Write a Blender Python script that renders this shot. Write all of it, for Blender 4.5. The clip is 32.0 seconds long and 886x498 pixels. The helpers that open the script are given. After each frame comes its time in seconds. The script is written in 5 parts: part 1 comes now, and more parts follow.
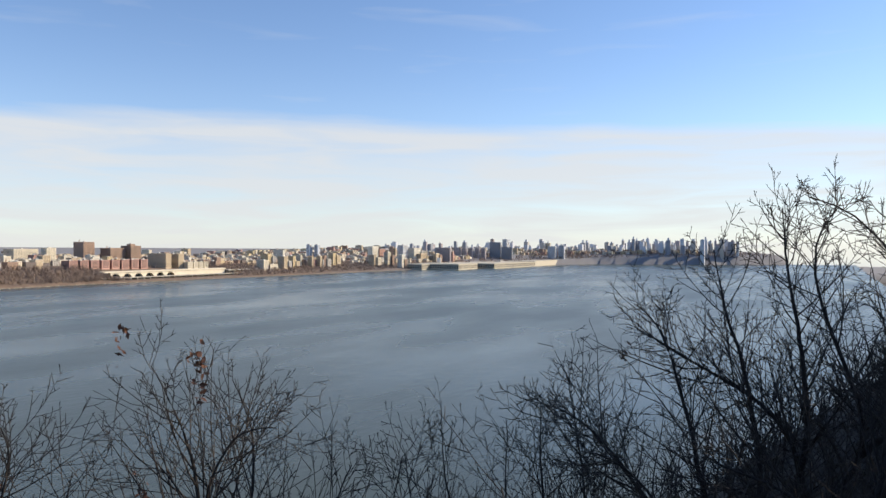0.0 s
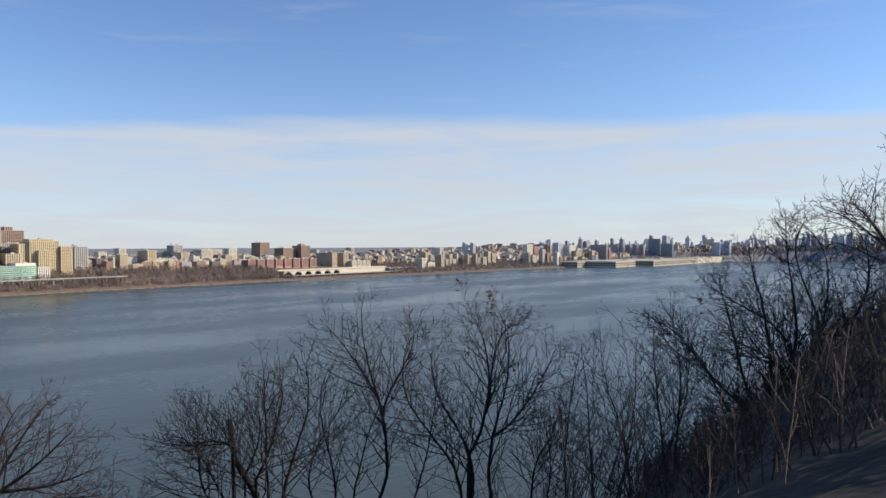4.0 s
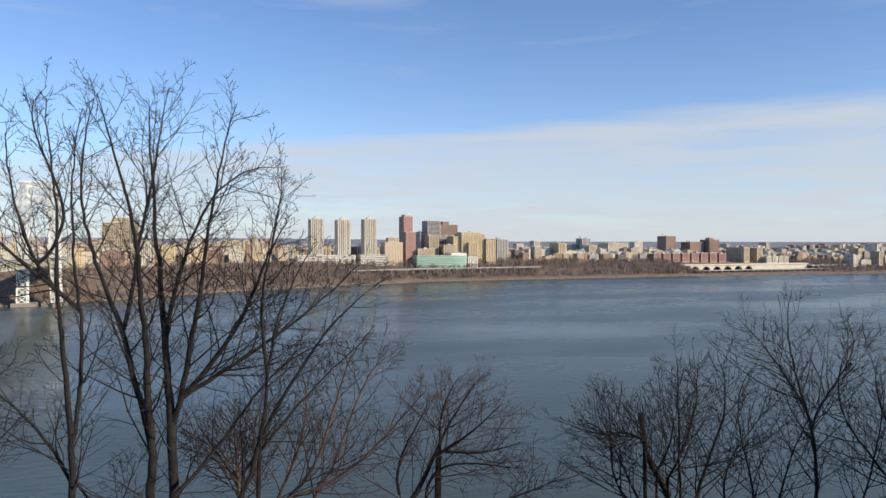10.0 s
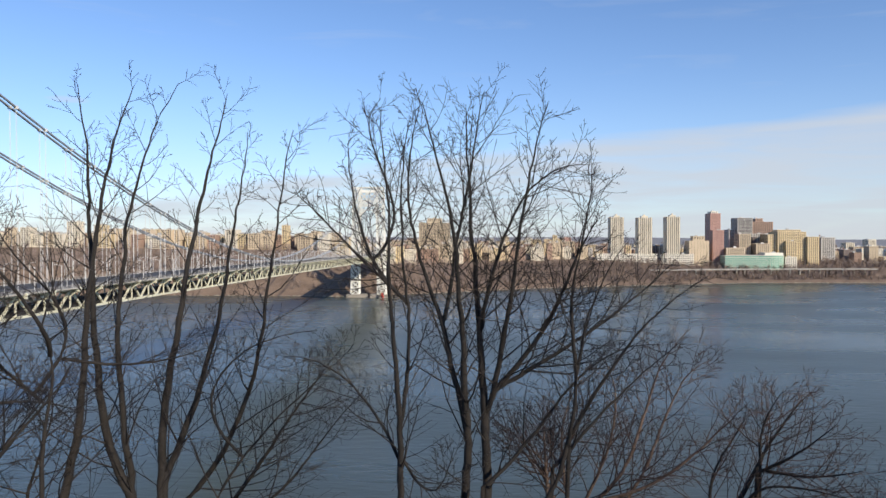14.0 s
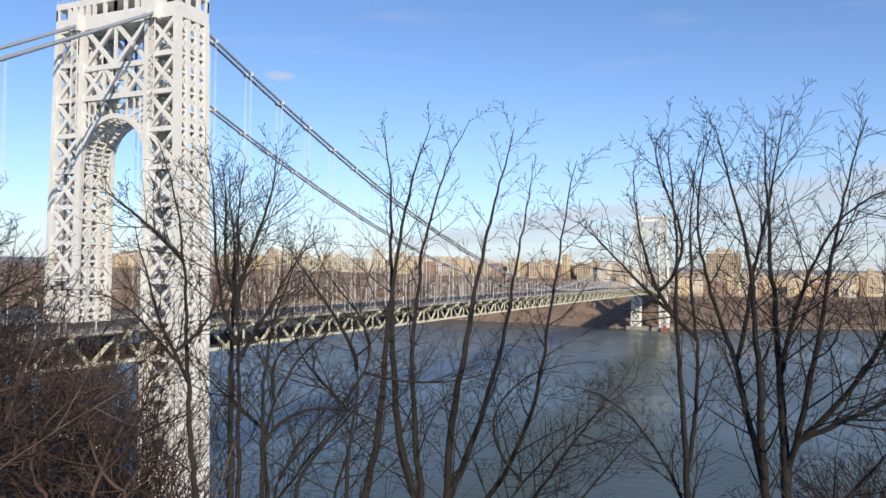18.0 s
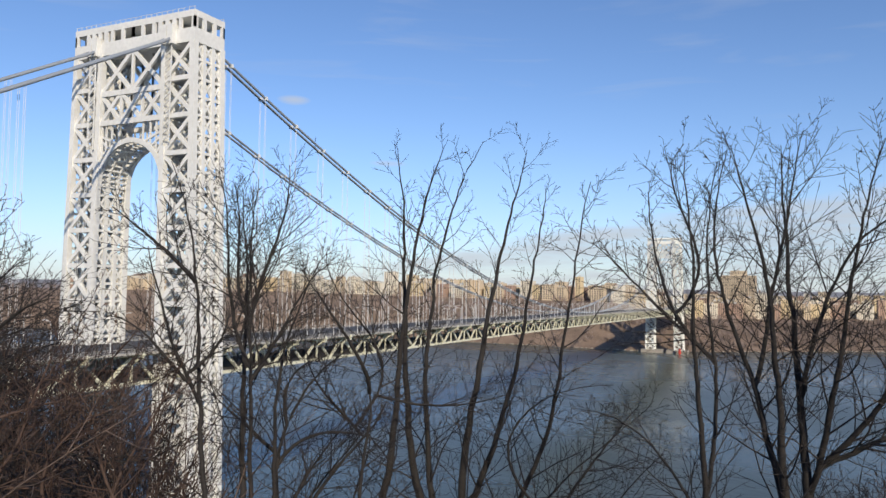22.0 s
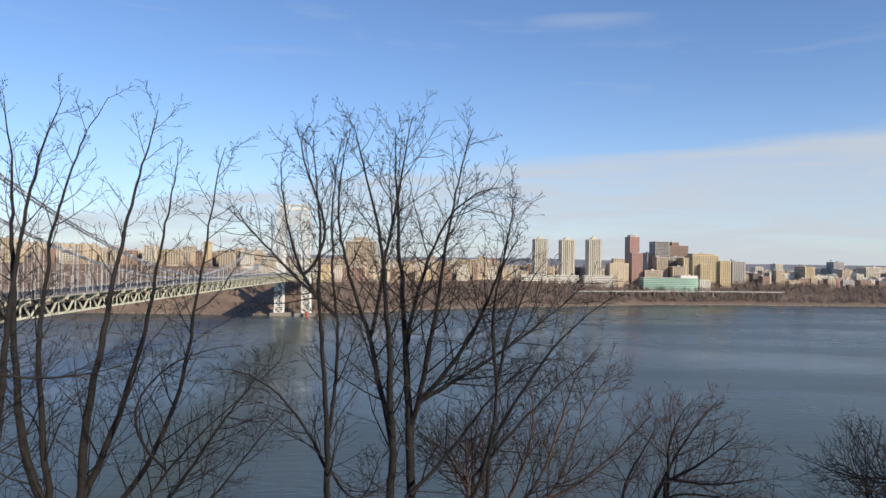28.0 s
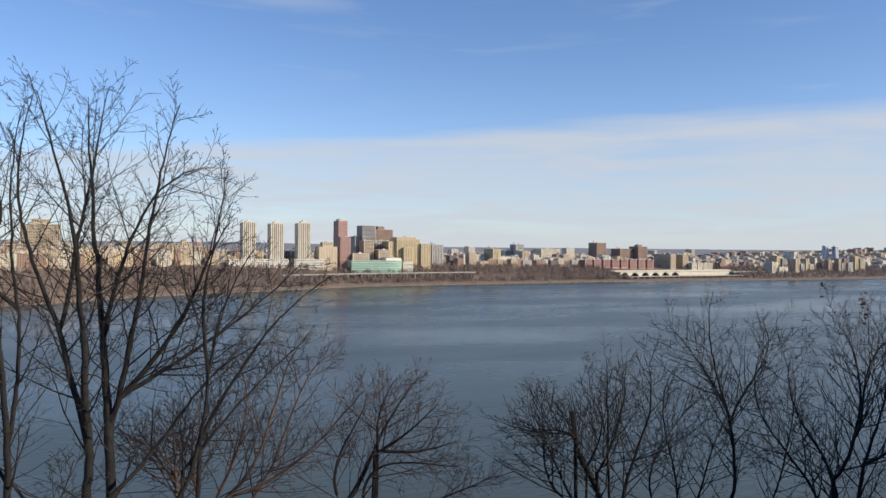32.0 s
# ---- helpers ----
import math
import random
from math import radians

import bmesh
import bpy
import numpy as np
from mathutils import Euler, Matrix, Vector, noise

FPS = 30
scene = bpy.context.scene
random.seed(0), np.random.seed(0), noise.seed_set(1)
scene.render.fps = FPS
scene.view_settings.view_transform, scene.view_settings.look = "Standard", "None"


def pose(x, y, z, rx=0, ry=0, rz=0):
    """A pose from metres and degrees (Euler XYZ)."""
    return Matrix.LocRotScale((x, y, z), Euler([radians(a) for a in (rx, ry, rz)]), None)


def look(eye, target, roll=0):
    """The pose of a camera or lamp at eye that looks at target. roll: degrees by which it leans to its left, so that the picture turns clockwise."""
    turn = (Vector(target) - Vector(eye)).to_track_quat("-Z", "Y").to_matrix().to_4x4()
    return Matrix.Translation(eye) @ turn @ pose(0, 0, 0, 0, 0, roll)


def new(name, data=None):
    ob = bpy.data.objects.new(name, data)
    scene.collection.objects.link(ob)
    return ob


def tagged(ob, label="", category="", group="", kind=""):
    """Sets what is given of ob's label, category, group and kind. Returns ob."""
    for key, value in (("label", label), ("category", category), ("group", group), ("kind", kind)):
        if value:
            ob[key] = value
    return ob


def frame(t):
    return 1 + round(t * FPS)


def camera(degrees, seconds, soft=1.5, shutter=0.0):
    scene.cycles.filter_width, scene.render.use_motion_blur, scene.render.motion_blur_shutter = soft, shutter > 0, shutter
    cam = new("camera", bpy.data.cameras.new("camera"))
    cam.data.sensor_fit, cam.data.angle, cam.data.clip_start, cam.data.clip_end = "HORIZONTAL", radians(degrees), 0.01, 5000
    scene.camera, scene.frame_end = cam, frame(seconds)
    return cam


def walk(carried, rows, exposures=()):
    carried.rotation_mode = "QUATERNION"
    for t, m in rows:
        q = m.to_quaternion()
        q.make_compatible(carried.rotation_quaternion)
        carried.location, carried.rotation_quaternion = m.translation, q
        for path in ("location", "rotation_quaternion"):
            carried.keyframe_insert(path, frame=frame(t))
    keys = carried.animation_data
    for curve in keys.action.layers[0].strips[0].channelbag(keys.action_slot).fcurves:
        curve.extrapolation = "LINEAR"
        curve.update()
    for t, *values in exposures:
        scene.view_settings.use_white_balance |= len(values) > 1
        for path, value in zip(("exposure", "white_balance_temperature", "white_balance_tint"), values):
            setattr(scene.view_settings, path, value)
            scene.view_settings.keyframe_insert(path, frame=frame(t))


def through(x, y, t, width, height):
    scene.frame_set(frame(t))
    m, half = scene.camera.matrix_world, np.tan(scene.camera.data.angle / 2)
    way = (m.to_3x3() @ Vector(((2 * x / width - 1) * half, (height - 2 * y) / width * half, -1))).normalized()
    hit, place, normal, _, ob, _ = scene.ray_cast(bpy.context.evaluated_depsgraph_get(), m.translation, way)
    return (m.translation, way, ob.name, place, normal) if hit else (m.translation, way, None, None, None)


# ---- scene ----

# ---- camera ----
cam = camera(61.76, 32.0)
# seconds, eye, heading (left of +y), pitch, roll
PATH = [
    (0.0, -169.87, -200.50, 102.41, -152.43, -0.29, 0.26),
    (0.5, -170.35, -199.18, 102.41, -151.42, -0.44, 0.26),
    (1.0, -170.96, -197.73, 102.42, -150.40, -0.56, 0.16),
    (1.5, -171.78, -196.03, 102.41, -149.43, -0.63, 0.02),
    (2.0, -172.95, -193.93, 102.41, -148.73, -0.79, -0.43),
    (2.5, -174.09, -191.98, 102.41, -147.88, -1.07, -0.46),
    (3.0, -174.93, -190.59, 102.41, -146.05, -1.05, -0.25),
    (3.5, -175.42, -189.86, 102.41, -143.35, -0.72, -0.24),
    (5.5, -175.40, -189.78, 102.36, -132.47, -0.21, -0.44),
    (6.0, -175.41, -189.77, 102.37, -129.94, -0.23, -0.45),
    (6.5, -175.40, -189.76, 102.37, -127.44, -0.26, -0.41),
    (7.0, -175.33, -189.76, 102.37, -124.99, -0.33, -0.40),
    (7.5, -175.25, -189.78, 102.37, -122.49, -0.39, -0.26),
    (8.0, -175.19, -189.80, 102.38, -119.97, -0.46, -0.18),
    (8.5, -175.15, -189.81, 102.37, -117.46, -0.54, -0.08),
    (9.0, -175.12, -189.80, 102.37, -114.98, -0.64, -0.03),
    (9.5, -175.10, -189.79, 102.37, -112.48, -0.75, -0.03),
    (10.0, -175.09, -189.78, 102.39, -109.91, -0.88, 0.04),
    (10.5, -175.08, -189.76, 102.38, -107.31, -0.95, 0.00),
    (11.0, -175.10, -189.72, 102.38, -104.81, -1.05, 0.04),
    (11.5, -175.10, -189.69, 102.38, -102.12, -1.09, -0.02),
    (12.0, -175.08, -189.69, 102.39, -99.23, -1.10, -0.12),
    (12.5, -174.98, -189.68, 102.38, -96.23, -1.06, -0.15),
    (13.0, -174.97, -189.67, 102.38, -93.18, -1.06, -0.13),
    (13.5, -174.87, -189.67, 102.38, -90.11, -1.03, -0.09),
    (14.0, -174.82, -189.65, 102.38, -87.05, -0.98, -0.09),
    (14.5, -174.88, -189.60, 102.37, -84.04, -0.94, -0.02),
    (15.0, -174.85, -189.59, 102.37, -80.97, -0.87, 0.01),
    (15.5, -174.79, -189.59, 102.37, -77.79, -0.73, 0.06),
    (17.5, -174.74, -189.58, 102.37, -67.45, 0.69, 0.62),
    (18.0, -174.76, -189.59, 102.38, -65.65, 1.17, 0.80),
    (18.5, -174.76, -189.60, 102.39, -64.20, 1.64, 0.86),
    (19.0, -174.81, -189.61, 102.40, -63.13, 2.04, 1.00),
    (19.5, -174.84, -189.61, 102.40, -62.45, 2.34, 1.04),
    (20.0, -174.85, -189.61, 102.40, -62.13, 2.57, 1.07),
    (20.5, -174.83, -189.60, 102.40, -62.20, 2.68, 1.02),
    (21.0, -174.80, -189.59, 102.39, -62.63, 2.74, 1.00),
    (21.5, -174.75, -189.57, 102.39, -63.45, 2.80, 0.89),
    (22.0, -174.70, -189.55, 102.37, -64.64, 2.88, 0.77),
    (22.5, -174.66, -189.53, 102.36, -66.21, 2.97, 0.64),
    (23.0, -174.68, -189.55, 102.36, -68.04, 2.94, 0.69),
    (23.5, -174.69, -189.55, 102.36, -70.00, 2.84, 0.69),
    (24.0, -174.74, -189.56, 102.36, -72.10, 2.67, 0.73),
    (24.5, -174.77, -189.57, 102.36, -74.31, 2.45, 0.76),
    (25.0, -174.83, -189.59, 102.36, -76.65, 2.20, 0.74),
    (25.5, -174.88, -189.61, 102.36, -79.11, 1.97, 0.77),
    (27.5, -175.36, -189.63, 102.36, -89.93, 0.89, 0.80),
    (28.0, -175.38, -189.64, 102.35, -92.72, 0.55, 0.75),
    (28.5, -175.44, -189.63, 102.35, -95.51, 0.25, 0.69),
    (29.0, -175.45, -189.61, 102.35, -98.29, -0.02, 0.69),
    (29.5, -175.47, -189.61, 102.34, -101.09, -0.17, 0.69),
    (30.0, -175.47, -189.60, 102.34, -103.84, -0.29, 0.58),
    (30.5, -175.46, -189.60, 102.33, -106.57, -0.33, 0.42),
    (31.0, -175.45, -189.59, 102.33, -109.31, -0.38, 0.34),
    (31.5, -175.44, -189.57, 102.32, -112.11, -0.43, 0.24),
    (32.0, -175.41, -189.55, 102.33, -114.93, -0.46, 0.50),
]
walk(cam, [(t, pose(x, y, z, 90 + pitch, 0, yaw) @ pose(0, 0, 0, 0, 0, roll)) for t, x, y, z, yaw, pitch, roll in PATH], [(0.0, 0.25, 7150, 10), (1.5, 0.12, 7000, 10), (3.0, 0.0, 6600, 10), (18.0, 0.0, 6500, 10), (20.5, -0.08, 6500, 10), (22.0, -0.15, 6500, 10), (23.5, -0.12, 6500, 10), (25.0, -0.13, 6500, 10), (28.0, -0.08, 6500, 10), (32.0, -0.05, 6500, 10)])

# ---- world, sun ----
SUN_BEARING, SUN_UP = -136.0, 27.0
world = bpy.data.worlds.new("sky")
scene.world = world
world.use_nodes = True
wn, wl = world.node_tree.nodes, world.node_tree.links
wn.clear()
w_out, w_bg = wn.new("ShaderNodeOutputWorld"), wn.new("ShaderNodeBackground")
sky = wn.new("ShaderNodeTexSky")
sky.sky_type, sky.sun_disc = "NISHITA", False
sky.sun_elevation, sky.sun_rotation = radians(SUN_UP), radians(90 - SUN_BEARING)
sky.altitude, sky.air_density, sky.dust_density, sky.ozone_density = 100, 0.88, 0.15, 3.5


def wmath(op, a, b=None, c=None):
    n = wn.new("ShaderNodeMath")
    n.operation = op
    for k, v in enumerate((a, b, c)):
        if v is None:
            continue
        if isinstance(v, (int, float)):
            n.inputs[k].default_value = v
        else:
            wl.new(v, n.inputs[k])
    return n.outputs[0]


w_co = wn.new("ShaderNodeTexCoord")
w_xyz = wn.new("ShaderNodeSeparateXYZ")
wl.new(w_co.outputs["Generated"], w_xyz.inputs[0])
wx, wy, wz = w_xyz.outputs
# thin high cloud: a sheet overhead, seen edge-on towards the horizon
w_flat = wn.new("ShaderNodeCombineXYZ")
wl.new(wmath("ARCTAN2", wy, wx), w_flat.inputs[0])
wl.new(wmath("MULTIPLY", wz, 9.0), w_flat.inputs[1])
w_n1 = wn.new("ShaderNodeTexNoise")
w_n1.inputs["Scale"].default_value, w_n1.inputs["Detail"].default_value, w_n1.inputs["Roughness"].default_value = 1.6, 6, 0.55
wl.new(w_flat.outputs[0], w_n1.inputs["Vector"])
w_n2 = wn.new("ShaderNodeTexNoise")
w_n2.inputs["Scale"].default_value, w_n2.inputs["Detail"].default_value, w_n2.inputs["Distortion"].default_value = 5.0, 7, 0.6
wl.new(w_flat.outputs[0], w_n2.inputs["Vector"])
# the sheet's upper edge climbs from north-east to south
bearing = wmath("ARCTAN2", wy, wx)
w_turn = wmath("ADD", bearing, 0.95)
w_edge = wmath("MULTIPLY_ADD", wmath("MULTIPLY", w_turn, w_turn), -0.058, 0.170)
w_soft = wmath("MULTIPLY_ADD", w_n1.outputs[0], 0.05, -0.025)
w_in = wmath("SUBTRACT", wmath("ADD", w_edge, w_soft), wz)
w_ramp = wn.new("ShaderNodeMapRange")
w_ramp.interpolation_type = "SMOOTHSTEP"
w_ramp.inputs["From Min"].default_value, w_ramp.inputs["From Max"].default_value = -0.006, 0.022
wl.new(w_in, w_ramp.inputs["Value"])
w_wisp = wn.new("ShaderNodeMapRange")
w_wisp.inputs["From Min"].default_value, w_wisp.inputs["From Max"].default_value = 0.52, 0.78
w_wisp.inputs["To Max"].default_value = 0.22
wl.new(w_n2.outputs[0], w_wisp.inputs["Value"])
w_streak = wmath("MULTIPLY_ADD", w_n2.outputs[0], 1.5, 0.1)
w_body = wmath("MULTIPLY", w_ramp.outputs[0], wmath("MINIMUM", w_streak, 1.0))
w_haze = wmath("MULTIPLY", wmath("POWER", 2.718, wmath("MULTIPLY", wmath("MAXIMUM", wz, 0.0), -12.0)), 0.85)
w_cover = wmath("MAXIMUM", wmath("MAXIMUM", w_body, w_haze), w_wisp.outputs[0])
# a few small puffs: bearing, height, half length, half depth (radians)
for pb, pe, pl, ph, pk in ((0.646, 0.241, 0.024, 0.007, 0.8), (0.519, 0.164, 0.030, 0.005, 0.6), (-0.35, 0.060, 0.060, 0.007, 0.8), (-0.237, 0.304, 0.10, 0.014, 0.3)):
    du = wmath("MULTIPLY", wmath("SUBTRACT", bearing, pb), 1 / pl)
    dv = wmath("MULTIPLY", wmath("SUBTRACT", wmath("ARCSINE", wz), wmath("MULTIPLY_ADD", w_n2.outputs[0], ph * 2, pe - ph)), 1 / ph)
    puff = wmath("SUBTRACT", 1.0, wmath("ADD", wmath("MULTIPLY", du, du), wmath("MULTIPLY", dv, dv)))
    w_cover = wmath("MAXIMUM", w_cover, wmath("MULTIPLY", wmath("MAXIMUM", puff, 0.0), pk))
w_cover = wmath("MULTIPLY", w_cover, 0.86)
w_mix = wn.new("ShaderNodeMix")
w_mix.data_type = "RGBA"
wl.new(w_cover, w_mix.inputs["Factor"])
w_tint = wn.new("ShaderNodeMix")
w_tint.data_type, w_tint.blend_type = "RGBA", "MULTIPLY"
w_tint.inputs["Factor"].default_value = 1.0
wl.new(sky.outputs[0], w_tint.inputs["A"])
w_tint.inputs["B"].default_value = (0.89, 0.97, 1.10, 1)
wl.new(w_tint.outputs["Result"], w_mix.inputs["A"])
w_mix.inputs["B"].default_value = (4.1, 4.4, 4.85, 1)
wl.new(w_mix.outputs["Result"], w_bg.inputs["Color"])
w_bg.inputs["Strength"].default_value = 0.15
wl.new(w_bg.outputs[0], w_out.inputs[0])

sun = new("sun", bpy.data.lights.new("sun", "SUN"))
sun.data.energy, sun.data.angle, sun.data.color = 5.0, radians(0.55), (1.0, 0.87, 0.69)
sun.matrix_world = look((0, 0, 0), (-math.cos(radians(SUN_BEARING)) * math.cos(radians(SUN_UP)), -math.sin(radians(SUN_BEARING)) * math.cos(radians(SUN_UP)), -math.sin(radians(SUN_UP))))

# ---- materials ----
def material(name, colour, rough=0.8, metal=0.0, vary=0.25, scale=1.0, fine=8.0, bump=0.0, tint=None, island=0.0, spec=0.5):
    """Base colour with variation at two scales, optional relief, optional difference between pieces."""
    m = bpy.data.materials.new(name)
    m.use_nodes = True
    n, l = m.node_tree.nodes, m.node_tree.links
    b = n["Principled BSDF"]
    b.inputs["Roughness"].default_value, b.inputs["Metallic"].default_value = rough, metal
    b.inputs["Specular IOR Level"].default_value = spec
    co = n.new("ShaderNodeTexCoord")
    big, small = n.new("ShaderNodeTexNoise"), n.new("ShaderNodeTexNoise")
    big.inputs["Scale"].default_value, small.inputs["Scale"].default_value = scale, scale * fine
    big.inputs["Detail"].default_value, small.inputs["Detail"].default_value = 3, 4
    for t in (big, small):
        l.new(co.outputs["Object"], t.inputs["Vector"])
    add = n.new("ShaderNodeMath")
    add.operation = "MULTIPLY_ADD"
    add.inputs[1].default_value = 0.5
    half = n.new("ShaderNodeMath")
    half.operation = "MULTIPLY"
    half.inputs[1].default_value = 0.5
    l.new(small.outputs[0], add.inputs[0])
    l.new(big.outputs[0], half.inputs[0])
    l.new(half.outputs[0], add.inputs[2])
    ramp = n.new("ShaderNodeMapRange")
    ramp.inputs["From Min"].default_value, ramp.inputs["From Max"].default_value = 0.3, 0.7
    l.new(add.outputs[0], ramp.inputs["Value"])
    mix = n.new("ShaderNodeMix")
    mix.data_type = "RGBA"
    c2 = tint or tuple(min(1, c * (1 + vary)) for c in colour)
    mix.inputs["A"].default_value = (*[c * (1 - vary) for c in colour], 1)
    mix.inputs["B"].default_value = (*c2, 1)
    l.new(ramp.outputs[0], mix.inputs["Factor"])
    last = mix.outputs["Result"]
    if island:
        info, geo = n.new("ShaderNodeObjectInfo"), n.new("ShaderNodeNewGeometry")
        both = n.new("ShaderNodeMath")
        both.operation = "ADD"
        l.new(info.outputs["Random"], both.inputs[0])
        l.new(geo.outputs["Random Per Island"], both.inputs[1])
        hsv = n.new("ShaderNodeHueSaturation")
        val = n.new("ShaderNodeMapRange")
        val.inputs["From Max"].default_value = 2
        val.inputs["To Min"].default_value, val.inputs["To Max"].default_value = 1 - island, 1 + island
        l.new(both.outputs[0], val.inputs["Value"])
        l.new(val.outputs[0], hsv.inputs["Value"])
        l.new(last, hsv.inputs["Color"])
        last = hsv.outputs[0]
    l.new(last, b.inputs["Base Color"])
    if bump:
        bp = n.new("ShaderNodeBump")
        bp.inputs["Strength"].default_value, bp.inputs["Distance"].default_value = bump, 0.05 / max(scale, 0.02)
        l.new(small.outputs[0], bp.inputs["Height"])
        l.new(bp.outputs[0], b.inputs["Normal"])
    return m


STEEL = material("painted_steel", (0.70, 0.70, 0.67), 0.55, 0.0, 0.12, 0.08, 10, 0, tint=(0.79, 0.79, 0.76))
TRUSS = material("weathered_paint", (0.62, 0.61, 0.46), 0.55, 0.0, 0.14, 0.08, 10, 0, tint=(0.74, 0.73, 0.58))
STEEL_FAR = material("painted_steel_far", (0.82, 0.82, 0.76), 0.55, 0.0, 0.08, 0.05, 8)
CABLE = material("cable_wrap", (0.25, 0.28, 0.32), 0.55, 0.0, 0.12, 0.3, 8)
ROPE = material("suspender_rope", (0.7, 0.71, 0.7), 0.6, 0.0, 0.1, 0.3, 8)
ASPHALT = material("asphalt", (0.055, 0.055, 0.057), 0.9, 0, 0.2, 0.1, 20)
CONCRETE = material("concrete", (0.40, 0.38, 0.34), 0.85, 0, 0.15, 0.05, 12)
STONE = material("granite_pier", (0.30, 0.27, 0.23), 0.85, 0, 0.25, 0.3, 8, 0.3)
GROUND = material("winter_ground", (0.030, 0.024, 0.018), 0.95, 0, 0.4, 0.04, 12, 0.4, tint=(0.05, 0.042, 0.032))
PARK = material("winter_grass", (0.16, 0.14, 0.075), 0.95, 0, 0.3, 0.02, 10)
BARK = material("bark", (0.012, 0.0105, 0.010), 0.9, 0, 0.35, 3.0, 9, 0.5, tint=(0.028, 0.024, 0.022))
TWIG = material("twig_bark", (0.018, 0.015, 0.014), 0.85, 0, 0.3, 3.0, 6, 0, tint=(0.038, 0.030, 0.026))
TWIG_BROWN = material("brown_twig_bark", (0.040, 0.025, 0.019), 0.8, 0, 0.3, 3.0, 6, 0, tint=(0.105, 0.062, 0.045))
TWIG_RED = material("reddish_twig_bark", (0.080, 0.056, 0.045), 0.8, 0, 0.3, 3.0, 6, 0, tint=(0.20, 0.142, 0.112))
DEADLEAF = material("dead_leaf", (0.075, 0.030, 0.017), 0.8, 0, 0.35, 6, 6, 0, tint=(0.15, 0.055, 0.025))
FARWOOD = material("far_bare_wood", (0.25, 0.185, 0.165), 0.95, 0, 0.25, 0.03, 12, 0, tint=(0.34, 0.27, 0.22), island=0.35)
ROOF = material("flat_roof", (0.46, 0.45, 0.43), 0.9, 0, 0.3, 0.05, 10, island=0.5)
GLASS = material("window_glass", (0.022, 0.024, 0.028), 0.4, 0, 0.3, 0.1, 5, spec=0.2)


def near_and_far(m, x_edge, far):
    """Gives the ground beyond the river its own paler colour, and a haze grey that grows with distance."""
    n, l = m.node_tree.nodes, m.node_tree.links
    b = n["Principled BSDF"]
    was = b.inputs["Base Color"].links[0].from_socket
    co, sep, step, mix = n.new("ShaderNodeTexCoord"), n.new("ShaderNodeSeparateXYZ"), n.new("ShaderNodeMath"), n.new("ShaderNodeMix")
    l.new(co.outputs["Object"], sep.inputs[0])
    step.operation = "GREATER_THAN"
    step.inputs[1].default_value = x_edge
    l.new(sep.outputs[0], step.inputs[0])
    mix.data_type = "RGBA"
    l.new(step.outputs[0], mix.inputs["Factor"])
    l.new(was, mix.inputs["A"])
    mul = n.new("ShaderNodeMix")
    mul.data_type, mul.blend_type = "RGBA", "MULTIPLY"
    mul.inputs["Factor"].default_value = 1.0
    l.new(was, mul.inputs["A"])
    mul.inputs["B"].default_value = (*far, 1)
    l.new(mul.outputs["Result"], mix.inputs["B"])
    # wooded hills on the skyline: air haze painted in as grey growing with distance
    dist, away, haze_hills = n.new("ShaderNodeVectorMath"), n.new("ShaderNodeMapRange"), n.new("ShaderNodeMix")
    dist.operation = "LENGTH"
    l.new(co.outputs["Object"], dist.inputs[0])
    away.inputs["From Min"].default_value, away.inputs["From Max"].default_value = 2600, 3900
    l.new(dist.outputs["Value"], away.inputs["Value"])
    haze_hills.data_type = "RGBA"
    haze_hills.inputs["B"].default_value = (0.23, 0.23, 0.24, 1)
    l.new(away.outputs[0], haze_hills.inputs["Factor"])
    l.new(mix.outputs["Result"], haze_hills.inputs["A"])
    l.new(haze_hills.outputs["Result"], b.inputs["Base Color"])


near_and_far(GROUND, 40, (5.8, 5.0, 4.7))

# ---- helpers for building ----
def link_mesh(name, verts, faces, mat, parent=None, label="", smooth=False, mats=None, mat_index=None):
    me = bpy.data.meshes.new(name)
    me.from_pydata(verts, [], faces)
    me.materials.append(mat)
    for extra in mats or ():
        me.materials.append(extra)
    if mat_index is not None:
        me.polygons.foreach_set("material_index", mat_index)
    if smooth:
        me.polygons.foreach_set("use_smooth", [True] * len(me.polygons))
    me.update()
    ob = new(name, me)
    if parent:
        ob.parent = parent
    if label:
        ob["label"] = label
    return ob


def part(name, bm, mat, parent, label=""):
    me = bpy.data.meshes.new(name)
    bm.to_mesh(me)
    bm.free()
    me.materials.append(mat)
    ob = new(name, me)
    ob.parent = parent
    if label:
        ob["label"] = label
    return ob


